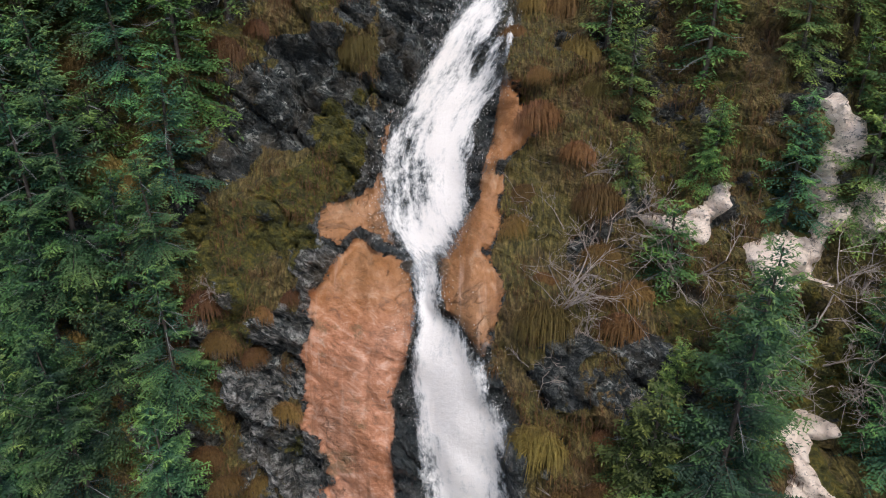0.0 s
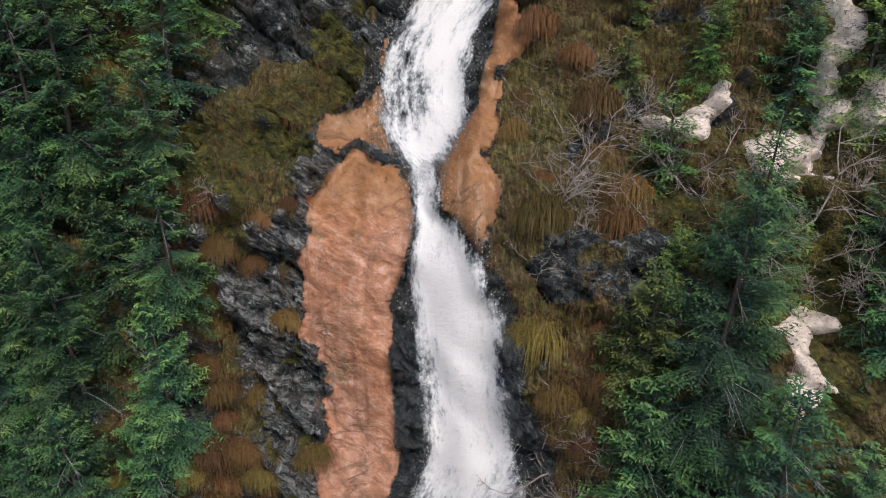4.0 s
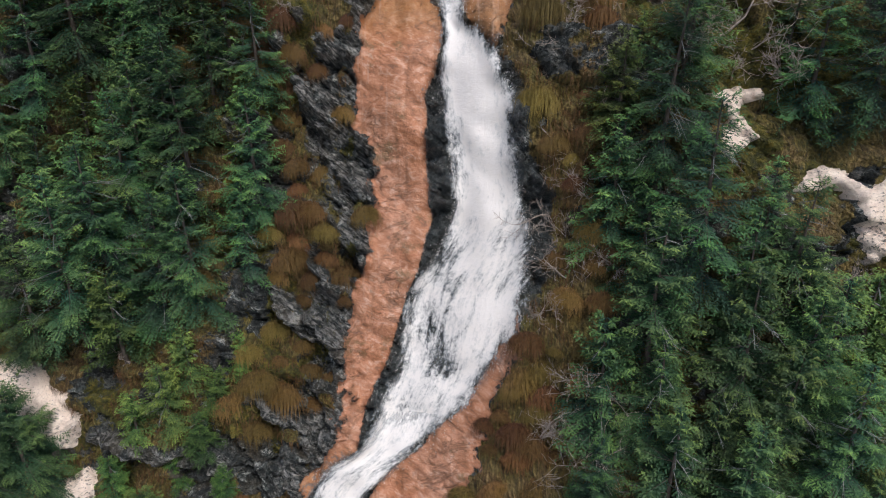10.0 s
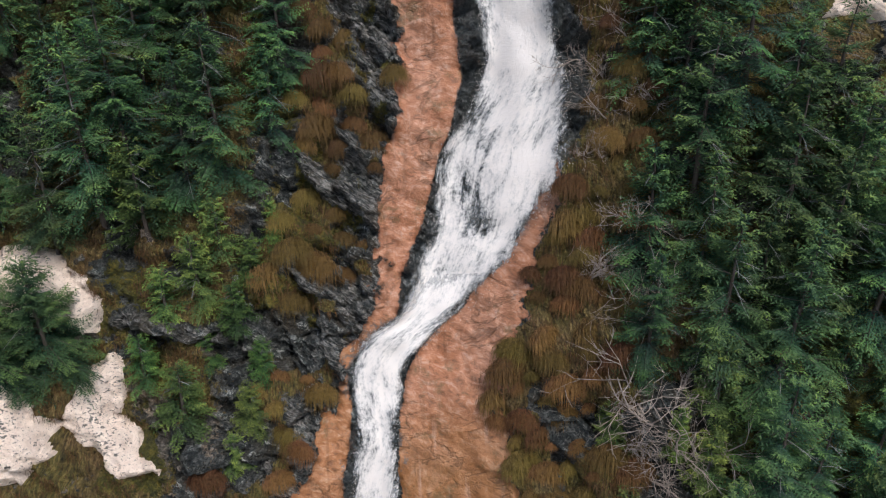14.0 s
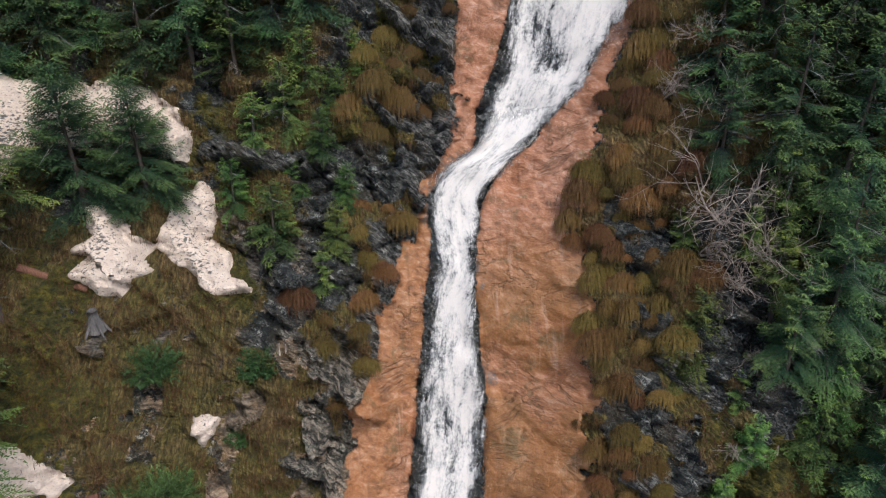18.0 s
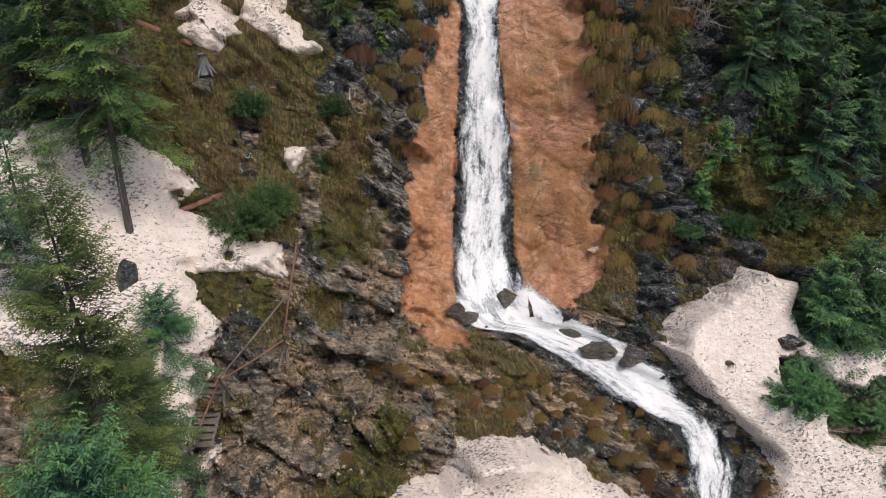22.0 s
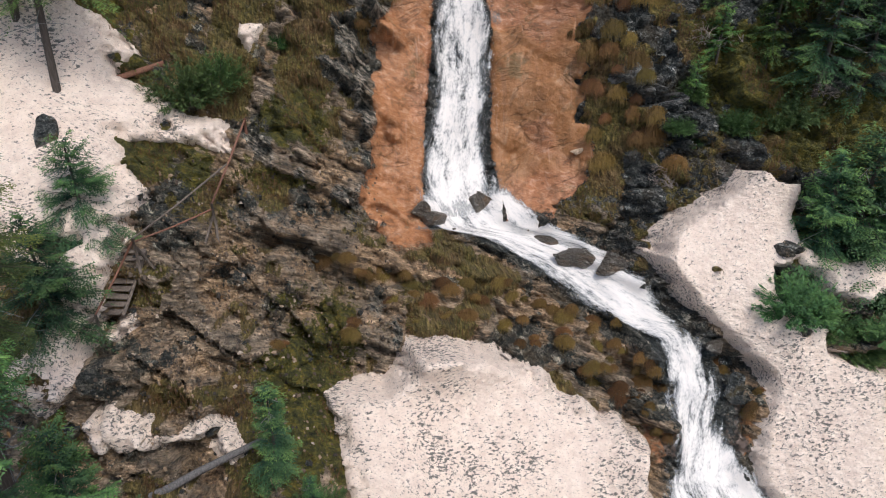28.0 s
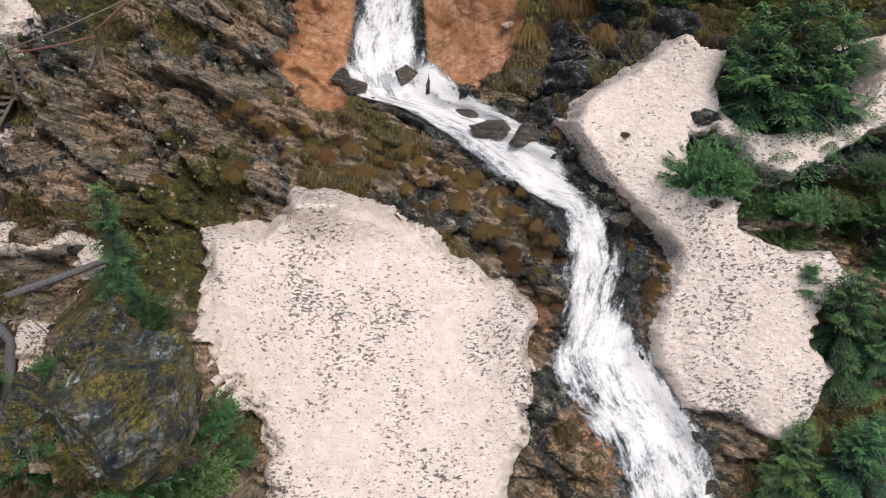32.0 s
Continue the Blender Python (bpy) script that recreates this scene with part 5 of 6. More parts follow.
FULL = [(spruce(3.2, 1.55, 41, 0.0, 1.8, 0.75, 0.065), 3.2), (spruce(3.7, 1.6, 42, 0.02, 1.8, 0.75, 0.065), 3.7), (spruce(2.6, 1.25, 43, 0.0, 1.8, 0.8, 0.065), 2.6)]
SAPLINGS = [(spruce(2.0, 0.75, 46, 0.0, 1.4, 0.8, 0.07, 0.3, FRESH), 2.0), (spruce(1.6, 0.7, 47, 0.0, 1.4, 0.8, 0.07, 0.3, FRESH), 1.6)]
SLENDER = spruce(2.8, 0.62, 45, 0.0, 1.6, 0.6, 0.06)
BUSHES = [bush(1.0, 51), bush(0.9, 52), bush(1.1, 53)]
SHRUBS = [bare_shrub(2.2, 61), bare_shrub(1.8, 62, 1.2), bare_shrub(2.6, 63, 1.0), bare_shrub(1.4, 64, 1.3)]
TUSSOCKS = [tussock(0.9, 71), tussock(1.1, 72), tussock(0.7, 73), tussock(1.0, 74)]


def stand(u, v, h, tall=False, full=False):
    """A spruce of about that height."""
    pool = TALL if tall else SAPLINGS if full and h < 2.5 and v > -20 else FULL if full else sorted(SPRUCES, key=lambda s_: abs(s_[1] - h))[:2]
    model, mh = random.choice(pool)
    ob = place(model, u, v, h / mh)
    size = "tall spruce with a bare lower trunk" if tall else "young green spruce" if h < 2.2 else "dark green spruce with drooping feathered branches"
    return tagged(ob, size + (" on the snowy slope" if tall else " rooted on the steep slope"), "spruce tree", "spruces on the slope")


KEY_RIGHT = [(6.4, -9.9, 5.9), (9.0, -14.1, 5.1), (8.3, -8.7, 2.9), (5.1, -12.1, 5.2), (3.9, -14.1, 4.2), (5.2, -14.7, 4.4), (3.5, -16.8, 3.7), (5.3, -16.9, 5.0), (9.4, -14.2, 5.7), (8.1, -16.2, 5.8),
             (4.8, 3.3, 2.8), (6.5, 4.3, 2.5), (8.1, 0.6, 3.3), (9.6, 0.7, 3.2), (4.5, 1.7, 1.3), (5.2, -0.9, 2.2), (6.8, -2.8, 2.5), (4.3, -5.2, 2.9), (7.1, -6.7, 1.7), (4.1, -5.4, 2.5), (4.9, -3.2, 1.6),
             (3.9, -24.2, 1.7), (5.9, -26.0, 3.1), (2.6, -22.9, 3.0), (4.9, -21.0, 2.8), (7.6, -25.0, 4.8)]
KEY_LEFT = [(-9.0, -12.9, 1.8), (-8.6, -15.2, 1.5), (-10.8, -15.0, 1.9), (-9.6, -16.5, 1.3), (-7.4, -12.6, 1.4), (-11.6, -16.8, 1.6), (-8.8, -19.6, 1.2), (-9.7, -14.3, 2.3), (-8.1, -13.9, 1.6), (-7.9, -16.9, 1.4), (-10.3, -18.1, 2.1), (-8.3, -18.5, 1.7), (-16.2, -16.4, 4.4), (-14.3, -16.2, 3.7)]
KEY_FOOT = [(-17.3, -30.5, 2.9), (-17.9, -33.0, 3.3), (6.1, -33.2, 3.8), (7.3, -33.5, 4.9), (8.4, -33.2, 3.4), (7.9, -40.4, 3.2), (8.9, -40.6, 2.6), (6.3, -44.4, 2.9), (7.8, -44.3, 3.2), (9.7, -37.8, 1.7), (7.1, -38.5, 1.3)]
taken = []
for u, v, h in KEY_RIGHT + KEY_LEFT + KEY_FOOT:
    stand(u, v, h, False, (u, v, h) in KEY_FOOT + KEY_LEFT)
    taken.append((u, v))
for u, v, h in [(-12.3, -37.4, 2.9), (-11.4, -38.3, 1.5)]:
    tagged(place(SLENDER, u, v, h / 2.8), "slender dark green young spruce at the edge of the snowfield", "spruce tree", "spruces on the slope")
for u, v, h in [(-18.4, -26.8, 11.2), (-19.5, -24.5, 11.5), (-18.2, -19.7, 10.0)]:
    stand(u, v, h, True)

# the woods on both sides, thick but for the clearings where snow lies
EDGE_LEFT = [(10, -5.2), (5, -5.5), (0, -6.6), (-4, -6.4), (-8, -6.7), (-10, -7.2), (-12, -8.0), (-14, -9.3), (-14.5, -16.5), (-19, -19.5), (-24, -21), (-30, -21)]
EDGE_RIGHT = [(10, 3.8), (5, 3.9), (0.5, 4.0), (-3.5, 4.0), (-8, 4.0), (-14, 3.8), (-17, 4.4), (-22, 4.0), (-25, 4.6), (-28, 5.4), (-28.4, 13)]
CLEAR = [(5.8, 0.7, 1.1, 1.0), (8, -0.3, 1.1, 0.9), (9.2, 1.8, 0.8, 1.4), (7.8, -4.7, 0.9, 1.1), (10.6, -7.2, 1.2, 1.0), (11.8, -0.2, 0.8, 0.6), (-14.5, -13.8, 2.0, 1.3), (-18, -14, 1.8, 1.4), (-12.6, -18, 1.3, 1.8), (-15.2, -18, 1.2, 1.6)]


def hides_snow(u, v, h):
    return any(abs(u - cu) < ru + 0.5 and cv - rv - 0.72 * h < v < cv + rv for cu, cv, ru, rv in CLEAR)


for k in range(5200):
    u, v = random.uniform(-22, 13.5), random.uniform(-29, 9)
    left = u < 0
    inset = (float(table(EDGE_LEFT, v)) - u) if left else (u - float(table(EDGE_RIGHT, v)))
    if inset < 0:
        continue
    young = (not left and v > -4 and u < 10)
    h = random.uniform(1.6, 3.2) if young else random.uniform(3.2, 6.8) if inset > 0.8 else random.uniform(2.2, 4.6)
    gap = 1.5 if young else 1.3
    if hides_snow(u, v, h) or any((u - a) ** 2 + (0.75 * (v - b)) ** 2 < gap ** 2 for a, b in taken):
        continue
    if young and random.random() < 0.25:
        continue
    taken.append((u, v))
    stand(u, v, h)

for u, v, s_ in [(-14.8, -26.4, 1.5), (-13.8, -25.8, 1.1), (4.5, -35.0, 1.35), (5.2, -35.1, 0.9), (6.3, -35.7, 1.0), (7.6, -35.2, 0.8), (9.4, -34.9, 0.7), (-14.2, -22.0, 1.0), (-11.0, -22.2, 0.9), (-11.7, -24.3, 0.6), (-12.3, -40.3, 1.1), (-10.7, -41.4, 1.0),
                 (-9.7, -40.9, 0.85), (-11.8, -41.8, 1.2), (-10.2, -42.5, 1.3), (-13.0, -39.3, 0.5), (-11.3, -38.4, 0.9), (2.3, -28.5, 0.7), (6.9, -36.7, 0.9), (8.8, -36.4, 1.0), (8.0, -36.0, 0.9), (9.8, -36.2, 0.9), (-13.0, -43.2, 1.2), (5.9, -35.9, 0.7), (7.2, -36.0, 0.8), (8.4, -35.0, 0.7), (-12.9, -41.0, 1.0), (-11.2, -42.3, 0.9), (-9.3, -42.0, 0.7), (-10.9, -39.0, 0.8), (2.9, -27.3, 0.8), (4.6, -28.6, 0.8), (6.6, -28.4, 1.0)]:
    tagged(place(random.choice(BUSHES), u, v, s_, 0.1), "low dark green conifer bush on rocky turf", "bush", "low bushes")

for u, v, s_ in [(3.0, -6.6, 1.0), (3.3, -8.2, 1.0), (3.6, -10.6, 0.9), (2.6, -12.2, 0.8), (3.4, -18.2, 1.3), (4.2, -17.8, 1.2), (3.0, -19.2, 0.8), (3.6, -25.2, 1.0), (4.6, -25.6, 1.0), (6.4, -20.6, 0.8), (2.6, -1.2, 1.0), (3.2, -2.4, 1.1), (3.6, -4.2, 0.9),
                 (7.6, -2.0, 1.4), (8.6, -2.4, 1.3), (6.6, -2.6, 1.1), (9.6, -3.4, 1.2), (4.6, 1.0, 0.9), (5.6, -0.6, 1.0), (3.4, 2.0, 0.8), (2.9, -13.8, 0.8), (3.1, -9.4, 0.9), (2.5, -7.4, 1.1), (2.7, -9.0, 1.0), (3.9, -7.2, 1.2), (2.4, -10.4, 0.9), (2.2, -14.2, 0.8), (4.6, -19.4, 1.2), (3.8, -20.2, 1.0), (5.4, -24.6, 1.1), (2.3, -3.4, 1.0), (2.6, 0.2, 0.9), (8.2, -3.2, 1.3), (9.2, -1.4, 1.3), (7.2, -3.0, 1.2), (8.8, -12.5, 0.9), (10.3, -9.4, 1.1), (-6.2, -2.8, 0.9), (-5.6, -1.0, 0.7), (-11.6, -12.3, 0.9), (-12.0, -42.0, 0.8), (3.3, -30.5, 1.0), (2.3, -30.6, 0.8), (5.2, -7.4, 0.9), (3.0, -15.6, 1.1), (3.6, -12.6, 1.0), (4.0, -22.4, 1.0), (5.6, -22.2, 1.2), (6.8, -23.2, 1.2), (4.4, -9.0, 1.1), (8.0, -22.6, 1.0), (3.4, -0.2, 0.9), (4.6, -3.6, 1.0), (7.4, -27.4, 0.9), (-2.4, -38.2, 0.45)]:
    tagged(place(random.choice(SHRUBS), u, v, s_, 0.1), "leafless grey-brown shrub with fine tangled twigs", "shrub", "bare shrubs")

# young growth on the dark rock of the right bank
for k in range(60):
    u, v = random.uniform(2.4, 9.5), random.uniform(-29.2, -16.5)
    if any((u - a) ** 2 + (0.75 * (v - b)) ** 2 < 1.1 for a, b in taken):
        continue
    taken.append((u, v))
    if random.random() < 0.6:
        stand(u, v, random.uniform(0.9, 2.1))
    else:
        tagged(place(random.choice(BUSHES), u, v, random.uniform(0.5, 0.85), 0.1), "low dark green conifer bush on rocky turf", "bush", "low bushes")

# hanging tussocks of dead grass
placed = []
for k in range(9000):
    u, v = random.uniform(-9.5, 4.6), random.uniform(-30, 8)
    m = masks(np.array([u]), np.array([v]))
    if m["grass"][0] < 0.6 or m["inside"][0] > -0.3 or any((u - a) ** 2 + (v - b) ** 2 < 0.5 for a, b in placed):
        continue
    dr = u - float(max(table(RUST_RIGHT, v), table(WATER_RIGHT, v)))
    if v > -9 and random.random() < 0.75 or not ((0.6 if -10 < v < -2.4 else -0.2) < dr < 3.2 or (dr < 0 and u < float(table(RUST_LEFT, v)) and random.random() < 0.3)):
        continue
    placed.append((u, v))
    if len(placed) > 125:
        break
for k in range(400):
    v = random.uniform(-28.5, -11.5)
    u = float(max(table(RUST_RIGHT, v), table(WATER_RIGHT, v))) + random.uniform(-0.05, 2.6) * (1.0 if v > -21 else 0.8)
    if v < -21 and random.random() < 0.6 or any((u - a) ** 2 + (v - b) ** 2 < 0.3 for a, b in placed):
        continue
    placed.append((u, v))
    if len(placed) > 215:
        break
for k in range(600):
    v = random.uniform(-21.5, -1.0)
    u = float(min(table(RUST_LEFT, v), table(WATER_LEFT, v))) - random.uniform(0.2, 3.4)
    if masks(np.array([u]), np.array([v]))["grass"][0] < 0.45 or any((u - a) ** 2 + (v - b) ** 2 < 0.4 for a, b in placed):
        continue
    placed.append((u, v))
    if len(placed) > 275:
        break
for u, v in [(-9.6, -32.6), (-8.9, -32.7), (-8.2, -32.9), (-6.6, -33.2), (-6.0, -33.3), (-4.9, -33.4), (-3.2, -34.2), (-2.5, -34.5), (-1.9, -35.0), (-1.2, -35.6), (-0.7, -36.0), (-0.2, -36.5), (-0.2, -37.3), (-0.5, -37.0), (-1.4, -36.4), (2.6, -36.9), (2.9, -37.6), (2.8, -38.2), (-10.3, -31.9), (-12.4, -34.4), (-2.0, -36.2), (-3.6, -35.4), (-5.4, -33.9), (-4.2, -33.9), (-7.4, -33.4), (-8.6, -33.6), (-2.8, -35.2), (-6.6, -34.3), (-1.4, -37.0), (-0.9, -37.6), (-0.4, -38.4), (-9.8, -34.2), (-4.6, -34.7), (-7.8, -34.2), (-1.0, -34.9)]:
    placed.append((u, v))
fringe = [(u + random.gauss(0, 0.28), v + random.gauss(0, 0.1)) for u, v in placed if v < -31 for k in range(3)]
for u, v in [q for q in placed if q[1] >= -31] + fringe:
    tagged(place(random.choice(TUSSOCKS), u, v, random.uniform(0.5, 1.15) if v > -31 else random.uniform(0.35, 0.62), 0.02, random.uniform(-35, 35)), "hanging tussock of tawny dead grass on the cliff", "grass tussock", "grass tussocks")

for model in [m_ for m_, _ in SPRUCES + TALL + FULL + SAPLINGS] + [SLENDER] + BUSHES + SHRUBS + TUSSOCKS:
    for ob in (*model.children_recursive, model):
        bpy.data.objects.remove(ob)

# loose dead grass over the turf
g = np.random.default_rng(5)
qu, qv = g.uniform(-19, 8, 420000), g.uniform(-44, 8.5, 420000)
qm = masks(qu, qv)
keep = (qm["grass"] > 0.55) & ((qv > -30) | (g.uniform(0, 1, 420000) < 0.75)) & (qm["inside"] < -0.25) & (fbm(qu * 1.5, qv * 0.8, 3, 71) > -0.12)
qu, qv = qu[keep][:80000], qv[keep][:80000]
qp = np.stack(to_world(qu, ground_w(qu, qv) + 0.03, qv), -1)
n = len(qp)
v, f, tip = blade_set(qp, np.stack([g.normal(0, 0.5, n), g.normal(-0.7, 0.2, n), g.normal(0.1, 0.2, n)], -1), g.uniform(0.16, 0.48, n), g, 0.008)
grass = mesh_object("dry_grass", v, f, BLADES, flat=True)
give(grass, "tip", tip)
tagged(grass, "tawny dead grass blades covering the turf between the rocks", "grass", kind="stuff")


# ---- the foot: near spruces with cones, boulders, logs, steps and handrail ----
def cone_spruce(h, r, seed):
    tree = spruce(h, r, seed, 0.45, 2.0, 0.7, 0.052, 0.32)
    g = np.random.default_rng(seed + 500)
    body, face = tube([[0, 0, 0], [0, 0, -0.03], [0, 0, -0.08], [0, 0, -0.12]], [0.008, 0.02, 0.018, 0.006], 6)
    for k in range(70):
        z = h * g.uniform(0.72, 0.97)
        a, reach = g.uniform(0, 6.28), r * (1 - z / h) ** 0.62 * g.uniform(0.55, 0.95) + 0.05
        one = mesh_object("cone", body + np.array([np.cos(a) * reach, np.sin(a) * reach, z - 0.1]), face, CONE, tree)
        one.parent = tree
    return tree


def planted(tree, u, v, label):
    p = spot(u, v)
    tree.matrix_basis = pose(p.x, p.y, p.z - 0.15)
    return tagged(tree, label, "spruce tree", "spruces on the slope")


planted(cone_spruce(18.3, 2.9, 81), -15.63, -45.2, "tall spruce hung with reddish-brown cones near its top")
planted(spruce(16.0, 1.6, 82, 0.5, 1.6, 0.5, 0.06, 0.3, FRESH), -17.8, -39.6, "tall dark green spruce with long drooping branches")
planted(spruce(8.0, 1.6, 83, 0.1, 1.8, 0.7, 0.056, 0.32), -15.6, -40.9, "dark green spruce with drooping feathered branches beside the snow bank")


def rock_mesh(seed, detail=3, squash=(1, 1, 1), rough=0.28, cuts=(0.3, 0.72)):
    """A weathered block: a ball cut by random planes and roughened."""
    bm = bmesh.new()
    bmesh.ops.create_icosphere(bm, subdivisions=detail, radius=1.0)
    g = random.Random(seed)
    planes = [(Vector((g.gauss(0, 1), g.gauss(0, 1), g.gauss(0, 1))).normalized(), g.uniform(*cuts)) for _ in range(18)]
    for x in bm.verts:
        c = x.co
        for nrm, d in planes:
            over = c.dot(nrm) - d
            if over > 0:
                c = c - nrm * over * 0.97
        c = c * (1 + rough * 0.5 * noise.noise(c * 2.1 + Vector((seed, 0, 0))) + rough * 0.25 * noise.noise(c * 6 + Vector((0, seed, 0))))
        x.co = Vector((c.x * squash[0], c.y * squash[1], c.z * squash[2]))
    me = bpy.data.meshes.new("boulder")
    bm.to_mesh(me)
    bm.free()
    return me


def boulder(u, v, size, mat, label, seed, turn=0.0, sink=0.35, group="boulders"):
    me = rock_mesh(seed, 4 if max(size) > 1 else 3, (1, 1, 1), 0.5 if max(size) > 1 else 0.24, (0.55, 0.9) if mat is MOSSY else (0.3, 0.72))
    me.materials.append(mat)
    for f_ in me.polygons:
        f_.use_smooth = False
    ob = new("boulder", me)
    p = spot(u, v)
    ob.matrix_basis = Matrix.Translation((p.x, p.y - size[1] * 0.1, p.z + size[2] * (1 - 2 * sink) * 0.5)) @ pose(0, 0, 0, 0, 0, turn) @ Matrix.Diagonal((*size, 1))
    return tagged(ob, label, "boulder", group)


WETL, DRYL = "dark wet boulder washed by the stream", "grey weathered boulder on the rocky slope"
for k, (u, v, sx, sy, sz, mat, turn) in enumerate([
    (-18.4, -27.9, 0.75, 0.7, 0.8, ROCK, 20), (-15.7, -30.0, 0.35, 0.3, 0.32, ROCK, 35), (-15.9, -29.7, 0.22, 0.2, 0.2, ROCK, 10), (-0.55, -32.4, 0.42, 0.36, 0.75, ROCK, 25), (-2.5, -32.25, 0.8, 0.45, 0.5, WET_ROCK, -20), (-1.5, -32.8, 1.15, 0.6, 0.7, WET_ROCK, -30), (-4.7, -30.65, 0.85, 0.8, 1.6, WET_ROCK, 40),
    (-0.6, -33.25, 0.95, 0.55, 0.75, WET_ROCK, -38), (-6.7, -31.0, 0.7, 0.55, 0.6, WET_ROCK, 10), (2.2, -36.0, 0.85, 0.6, 0.5, WET_ROCK, 30), (2.5, -37.6, 0.6, 0.55, 1.0, ROCK, 0), (2.9, -36.9, 0.4, 0.4, 0.6, ROCK, 50),
    (4.2, -42.8, 0.62, 0.6, 0.62, ROCK, 20), (4.3, -44.2, 0.45, 0.45, 0.5, WET_ROCK, 60), (-7.0, -30.7, 0.8, 0.6, 0.6, WET_ROCK, 15), (-9.8, -35.6, 0.3, 0.3, 0.3, ROCK, 5),
    (-14.2, -36.6, 0.42, 0.3, 0.25, ROCK, 25), (-13.6, -37.0, 0.35, 0.25, 0.2, ROCK, 35), (-16.9, -25.0, 0.2, 0.2, 0.2, ROCK, 5), (-15.4, -27.35, 0.3, 0.25, 0.25, ROCK, 5), (-0.9, -0.2 - 0.3, 0.3, 0.3, 0.25, WET_ROCK, 0), (-17.5, -35.9, 0.45, 0.4, 0.4, ROCK, 15),
    (-11.9, -38.9, 1.2, 1.1, 1.2, MOSSY, 30), (-10.6, -40.1, 2.1, 1.5, 2.2, MOSSY, 75), (-12.6, -40.2, 1.2, 1.0, 1.2, MOSSY, 10), (-0.8, -28.9, 0.42, 0.3, 0.3, PALE_STONE, 20), (5.3, -34.2, 0.4, 0.35, 0.4, ROCK, 0), (7.0, -34.6, 0.3, 0.3, 0.42, ROCK, 0)]):
    boulder(u, v, (sx, sy, sz), mat, WETL if mat is WET_ROCK else "boulder overgrown with golden and olive moss" if mat is MOSSY else DRYL, 200 + k, turn, 0.5 if mat is WET_ROCK else 0.35)

# single stones and finer rubble over the trodden foot of the cliff
g = random.Random(9)
STONES = [rock_mesh(300 + k, 1, (1, 0.9, 0.7)) for k in range(5)]
for me in STONES:
    me.materials.append(ROCK)
for k in range(90):
    u, v = g.uniform(-17.5, -9.5), g.uniform(-38.5, -29.5)
    s_ = g.uniform(0.06, 0.22)
    ob = new("stone", g.choice(STONES))
    p = spot(u, v)
    ob.matrix_basis = pose(p.x, p.y, p.z + 0.2 * s_, g.uniform(-20, 20), g.uniform(-20, 20), g.uniform(0, 360)) @ Matrix.Scale(s_, 4)
    tagged(ob, "loose angular stone on the eroded slope", "stone", "loose stones")
ng = np.random.default_rng(12)
n = 4200
ru, rv = np.concatenate([ng.uniform(-18, -8.5, n // 2), ng.normal(-13.5, 2.2, n // 2)]), np.concatenate([ng.uniform(-43, -29, n // 2), ng.normal(-33.5, 2.4, n // 2)])
rp = np.stack(to_world(ru, ground_w(ru, rv) - 0.005, rv), -1)
box = np.array([[-1, -1, -1], [1, -1, -1], [1, 1, -1], [-1, 1, -1], [-0.7, -0.6, 1], [0.6, -0.7, 0.8], [0.7, 0.6, 1], [-0.6, 0.7, 0.8]])
rs = (0.014 + 0.05 * ng.uniform(0, 1, n) ** 3)[:, None, None]
ang = ng.uniform(0, 6.28, n)
rot = np.stack([np.stack([np.cos(ang), -np.sin(ang), 0 * ang], -1), np.stack([np.sin(ang), np.cos(ang), 0 * ang], -1), np.stack([0 * ang, 0 * ang, 1 + 0 * ang], -1)], 1)
rv_ = np.einsum("nij,kj->nki", rot, box) * rs * ng.uniform(0.5, 1.2, (n, 1, 3)) + rp[:, None]
k = 8 * np.arange(n)[:, None]
rf = np.concatenate([k + q for q in ([0, 3, 2, 1], [4, 5, 6, 7], [0, 1, 5, 4], [1, 2, 6, 5], [2, 3, 7, 6], [3, 0, 4, 7])])
tagged(mesh_object("rubble", rv_.reshape(-1, 3), rf, STONE_BITS, flat=True), "pale and grey stone chips strewn over the eroded slope", "rubble", kind="stuff")


def pole(name, parent, points, radii, mat, sides=8, label=""):
    v, f = tube([tuple(p) for p in points], radii, sides)
    ob = mesh_object(name, v, f, mat, parent)
    return tagged(ob, label) if label else ob


def lifted(u, v, h):
    p = spot(u, v)
    return Vector((p.x, p.y, p.z + h))


# handrail of peeled poles beside the steps
rail = new("handrail")
A, B, C, D = lifted(-13.8, -31.0, 1.0), lifted(-15.8, -31.9, 1.05), lifted(-16.9, -33.8, 0.95), lifted(-18.5, -35.2, 0.85)
top = lifted(-13.0, -27.6, 0.5)
for q, u, v, h in ((A, -13.8, -31.0, 1.0), (B, -15.8, -31.9, 1.05), (C, -16.9, -33.8, 0.95), (D, -18.5, -35.2, 0.85)):
    foot = lifted(u, v, -0.3)
    pole("post", rail, [foot, (foot + q) / 2 + Vector((0.02, 0, 0)), q + Vector((0, 0, 0.06))], [0.05, 0.045, 0.04], OLD_WOOD)
pole("brace", rail, [lifted(-14.1, -31.1, -0.1), A - Vector((0, 0, 0.3))], [0.04, 0.035], OLD_WOOD)
pole("brace", rail, [lifted(-15.45, -31.75, -0.2), B - Vector((0, 0, 0.15))], [0.05, 0.045], OLD_WOOD)
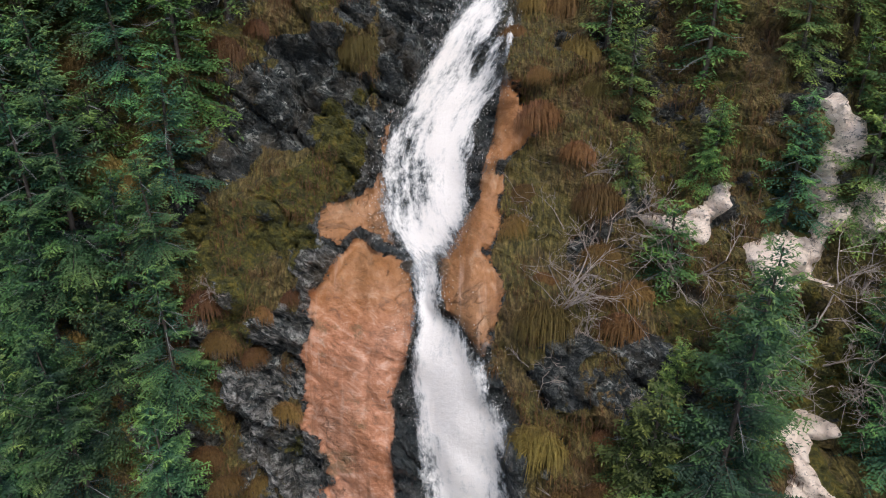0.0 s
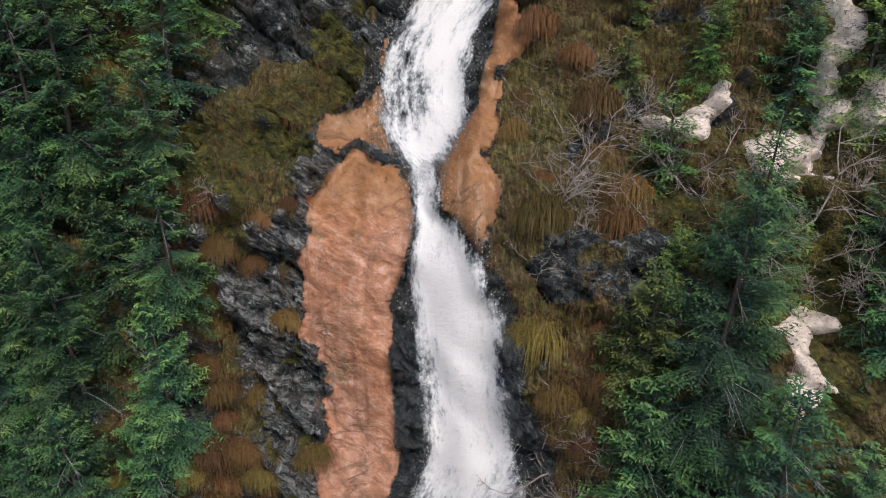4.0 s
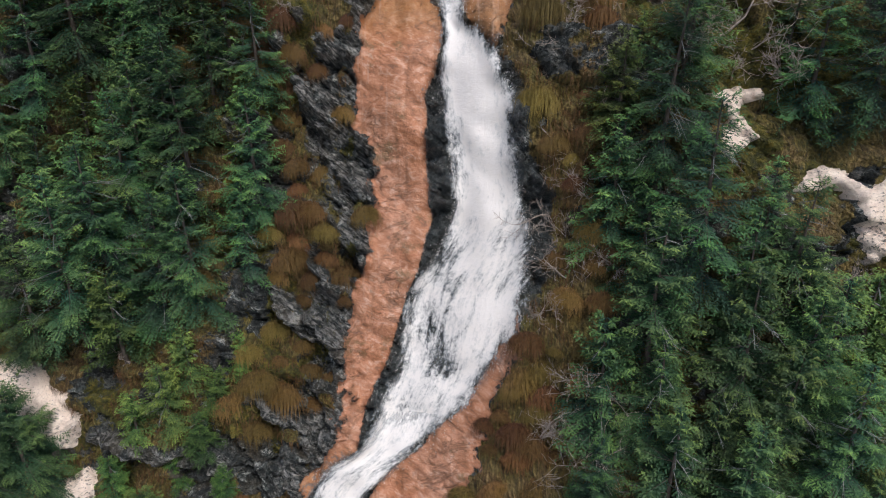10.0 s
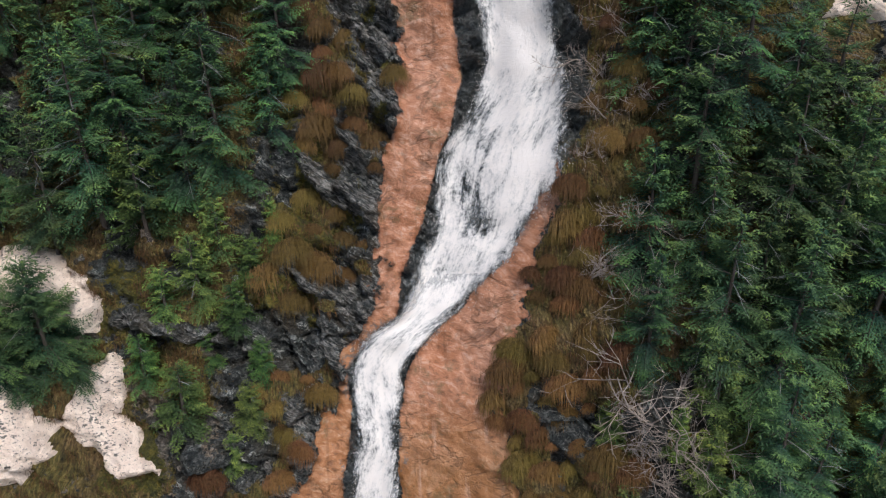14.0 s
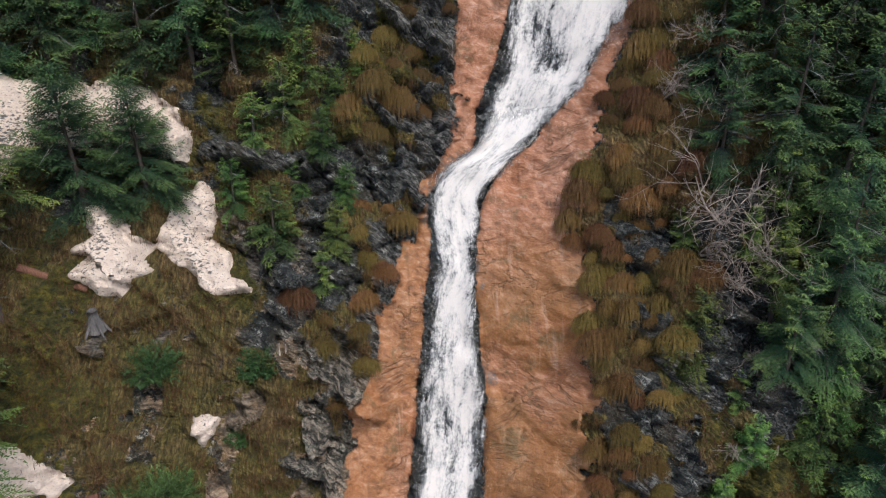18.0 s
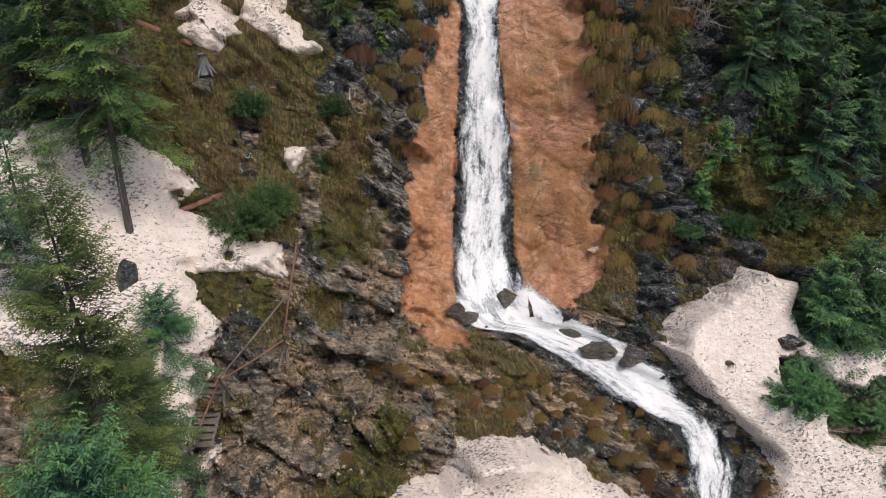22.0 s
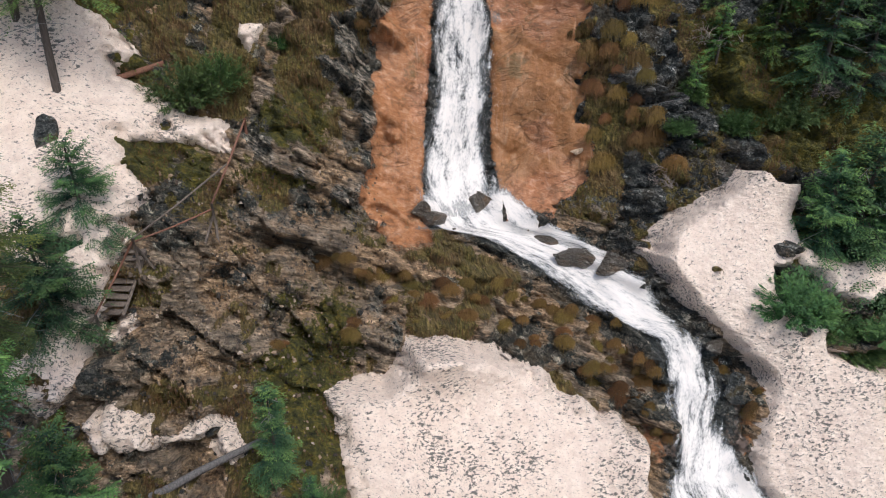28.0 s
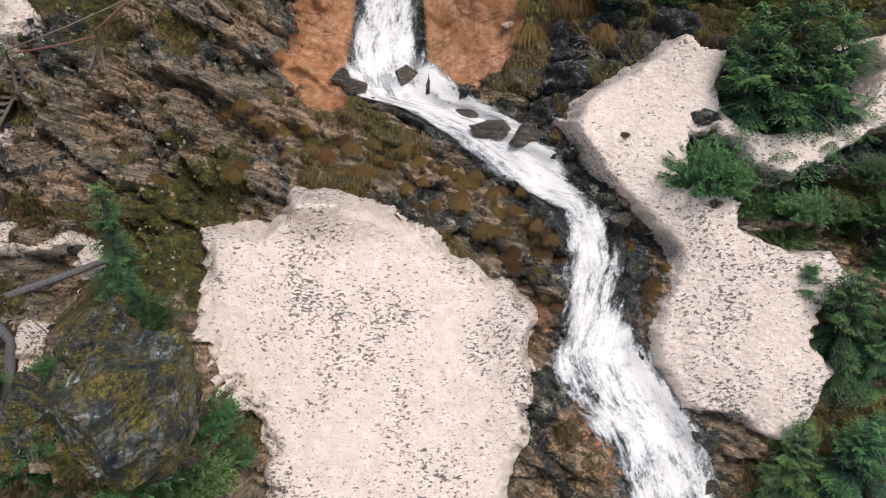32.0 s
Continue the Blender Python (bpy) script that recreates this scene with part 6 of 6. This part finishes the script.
for a_, b_, r_, mat in ((top, A + Vector((0, 0, 0.05)), 0.05, RED_WOOD), (top * 0.42 + A * 0.58 + Vector((0, 0, 0.08)), B + Vector((0, 0, 0.05)), 0.042, OLD_WOOD), (A - Vector((0, 0, 0.12)), B - Vector((0, 0, 0.05)), 0.04, RED_WOOD),
                        (B, C + Vector((0, 0, 0.05)), 0.045, RED_WOOD), (C, D, 0.045, OLD_WOOD)):
    mid = (a_ + b_) / 2 - Vector((0, 0, 0.04))
    pole("rail", rail, [a_, mid, b_], [0.72 * r_, 0.7 * r_, 0.6 * r_], mat)
pole("post", rail, [lifted(-13.0, -27.6, -0.3), top + Vector((0, 0, 0.05))], [0.055, 0.045], RED_WOOD)
tagged(rail, "rough handrail of weathered reddish poles beside wooden steps", "handrail")

stairs = new("wooden_steps")
s0, s1 = lifted(-16.1, -31.35, 0.1), lifted(-16.75, -33.0, 0.1)
n = 9
for k in range(n):
    c = s0.lerp(s1, k / (n - 1))
    bm = bmesh.new()
    bmesh.ops.create_cube(bm, size=1.0, matrix=Matrix.Translation((c.x, c.y, c.z)) @ pose(0, 0, 0, 0, 2 - k % 3 * 2, -12 + 3 * math.sin(k * 2.1)) @ Matrix.Diagonal((0.85, 0.26, 0.05, 1)))
    bmesh.ops.bevel(bm, geom=bm.edges[:], offset=0.012, segments=1, affect="EDGES")
    me = bpy.data.meshes.new("tread")
    bm.to_mesh(me)
    bm.free()
    me.materials.append(OLD_WOOD)
    new("tread", me).parent = stairs
for side in (-0.42, 0.42):
    pole("stringer", stairs, [s0 + Vector((side, 0.1, 0.02)), s1 + Vector((side, -0.1, -0.1))], [0.07, 0.06], OLD_WOOD, 6)
tagged(stairs, "steep flight of dark weathered plank steps by the snow bank", "steps")


def log(u0, v0, u1, v1, r0, r1, mat, label, lift=0.08, name="log", bow=0.0):
    pts = []
    for k in range(6):
        q = lifted(u0 + (u1 - u0) * k / 5, v0 + (v1 - v0) * k / 5, lift)
        pts.append(q)
    a_, b_ = pts[0], pts[-1]
    pts = [a_.lerp(b_, k / 5) * 0.85 + pts[k] * 0.15 + Vector((0, 0, bow * math.sin(math.pi * k / 5))) for k in range(6)]
    v, f = tube(pts, np.linspace(r0, r1, 6), 9)
    return tagged(mesh_object(name, v, f, mat), label, "log", "fallen logs")


log(-15.7, -38.1, -12.6, -37.0, 0.12, 0.09, GREY_WOOD, "long grey fallen log lying across the debris", 0.32)
log(-17.8, -18.6, -16.0, -19.4, 0.13, 0.11, RED_WOOD, "reddish rotting log half sunk in the turf")
log(-17.2, -25.8, -15.4, -25.3, 0.09, 0.11, RED_WOOD, "broken reddish log jutting from the snow edge", 0.12)
log(-19.0, -25.6, -17.6, -26.1, 0.13, 0.1, GREY_WOOD, "dark fallen log lying in the snow", 0.15)
curved = [lifted(u, v, h) for u, v, h in ((-15.7, -38.3, 0.1), (-14.9, -39.0, 0.18), (-14.6, -40.0, 0.2), (-14.5, -41.2, 0.15), (-14.6, -43.0, 0.1))]
v, f = tube(curved, [0.13, 0.14, 0.15, 0.15, 0.16], 9)
tagged(mesh_object("log", v, f, GREY_WOOD), "curved grey trunk lying down the slope", "log", "fallen logs")
log(-7.3, -35.9, -6.4, -36.2, 0.035, 0.02, OLD_WOOD, "small dead branch lying on the snowfield", 0.78, "branch")

# stump with flaring roots
p = lifted(-15.6, -20.3, 0)
stump = new("tree_stump")
v, f = tube([p + Vector((0, 0, z)) for z in (-0.3, 0.0, 0.1, 0.28, 0.44)], [0.28, 0.24, 0.18, 0.155, 0.15], 12)
v = v + 0.02 * np.sin(v[:, [1, 0, 2]] * 40)
mesh_object("trunk", v, f, GREY_WOOD, stump)
for k in range(5):
    a = k * 1.26 + 0.4
    d = Vector((math.cos(a), math.sin(a) * 0.7 - 0.3, 0))
    pole("root", stump, [p + Vector((0, 0, 0.12)) + d * 0.1, p + d * 0.27 - Vector((0, 0, 0.1)), p + d * 0.45 - Vector((0, 0, 0.35))], [0.07, 0.055, 0.03], GREY_WOOD, 6)
tagged(stump, "old grey tree stump with flaring roots", "tree stump")
for k, (u, v) in enumerate(((-10.3, -21.7), (-10.1, -21.75))):
    ob = pole("stake", None, [lifted(u, v, -0.15), lifted(u + 0.03, v, 0.32)], [0.03, 0.025], PALE_WOOD, 6)
    tagged(ob, "short pale wooden stake standing on the rock edge", "stake", "pale stakes")
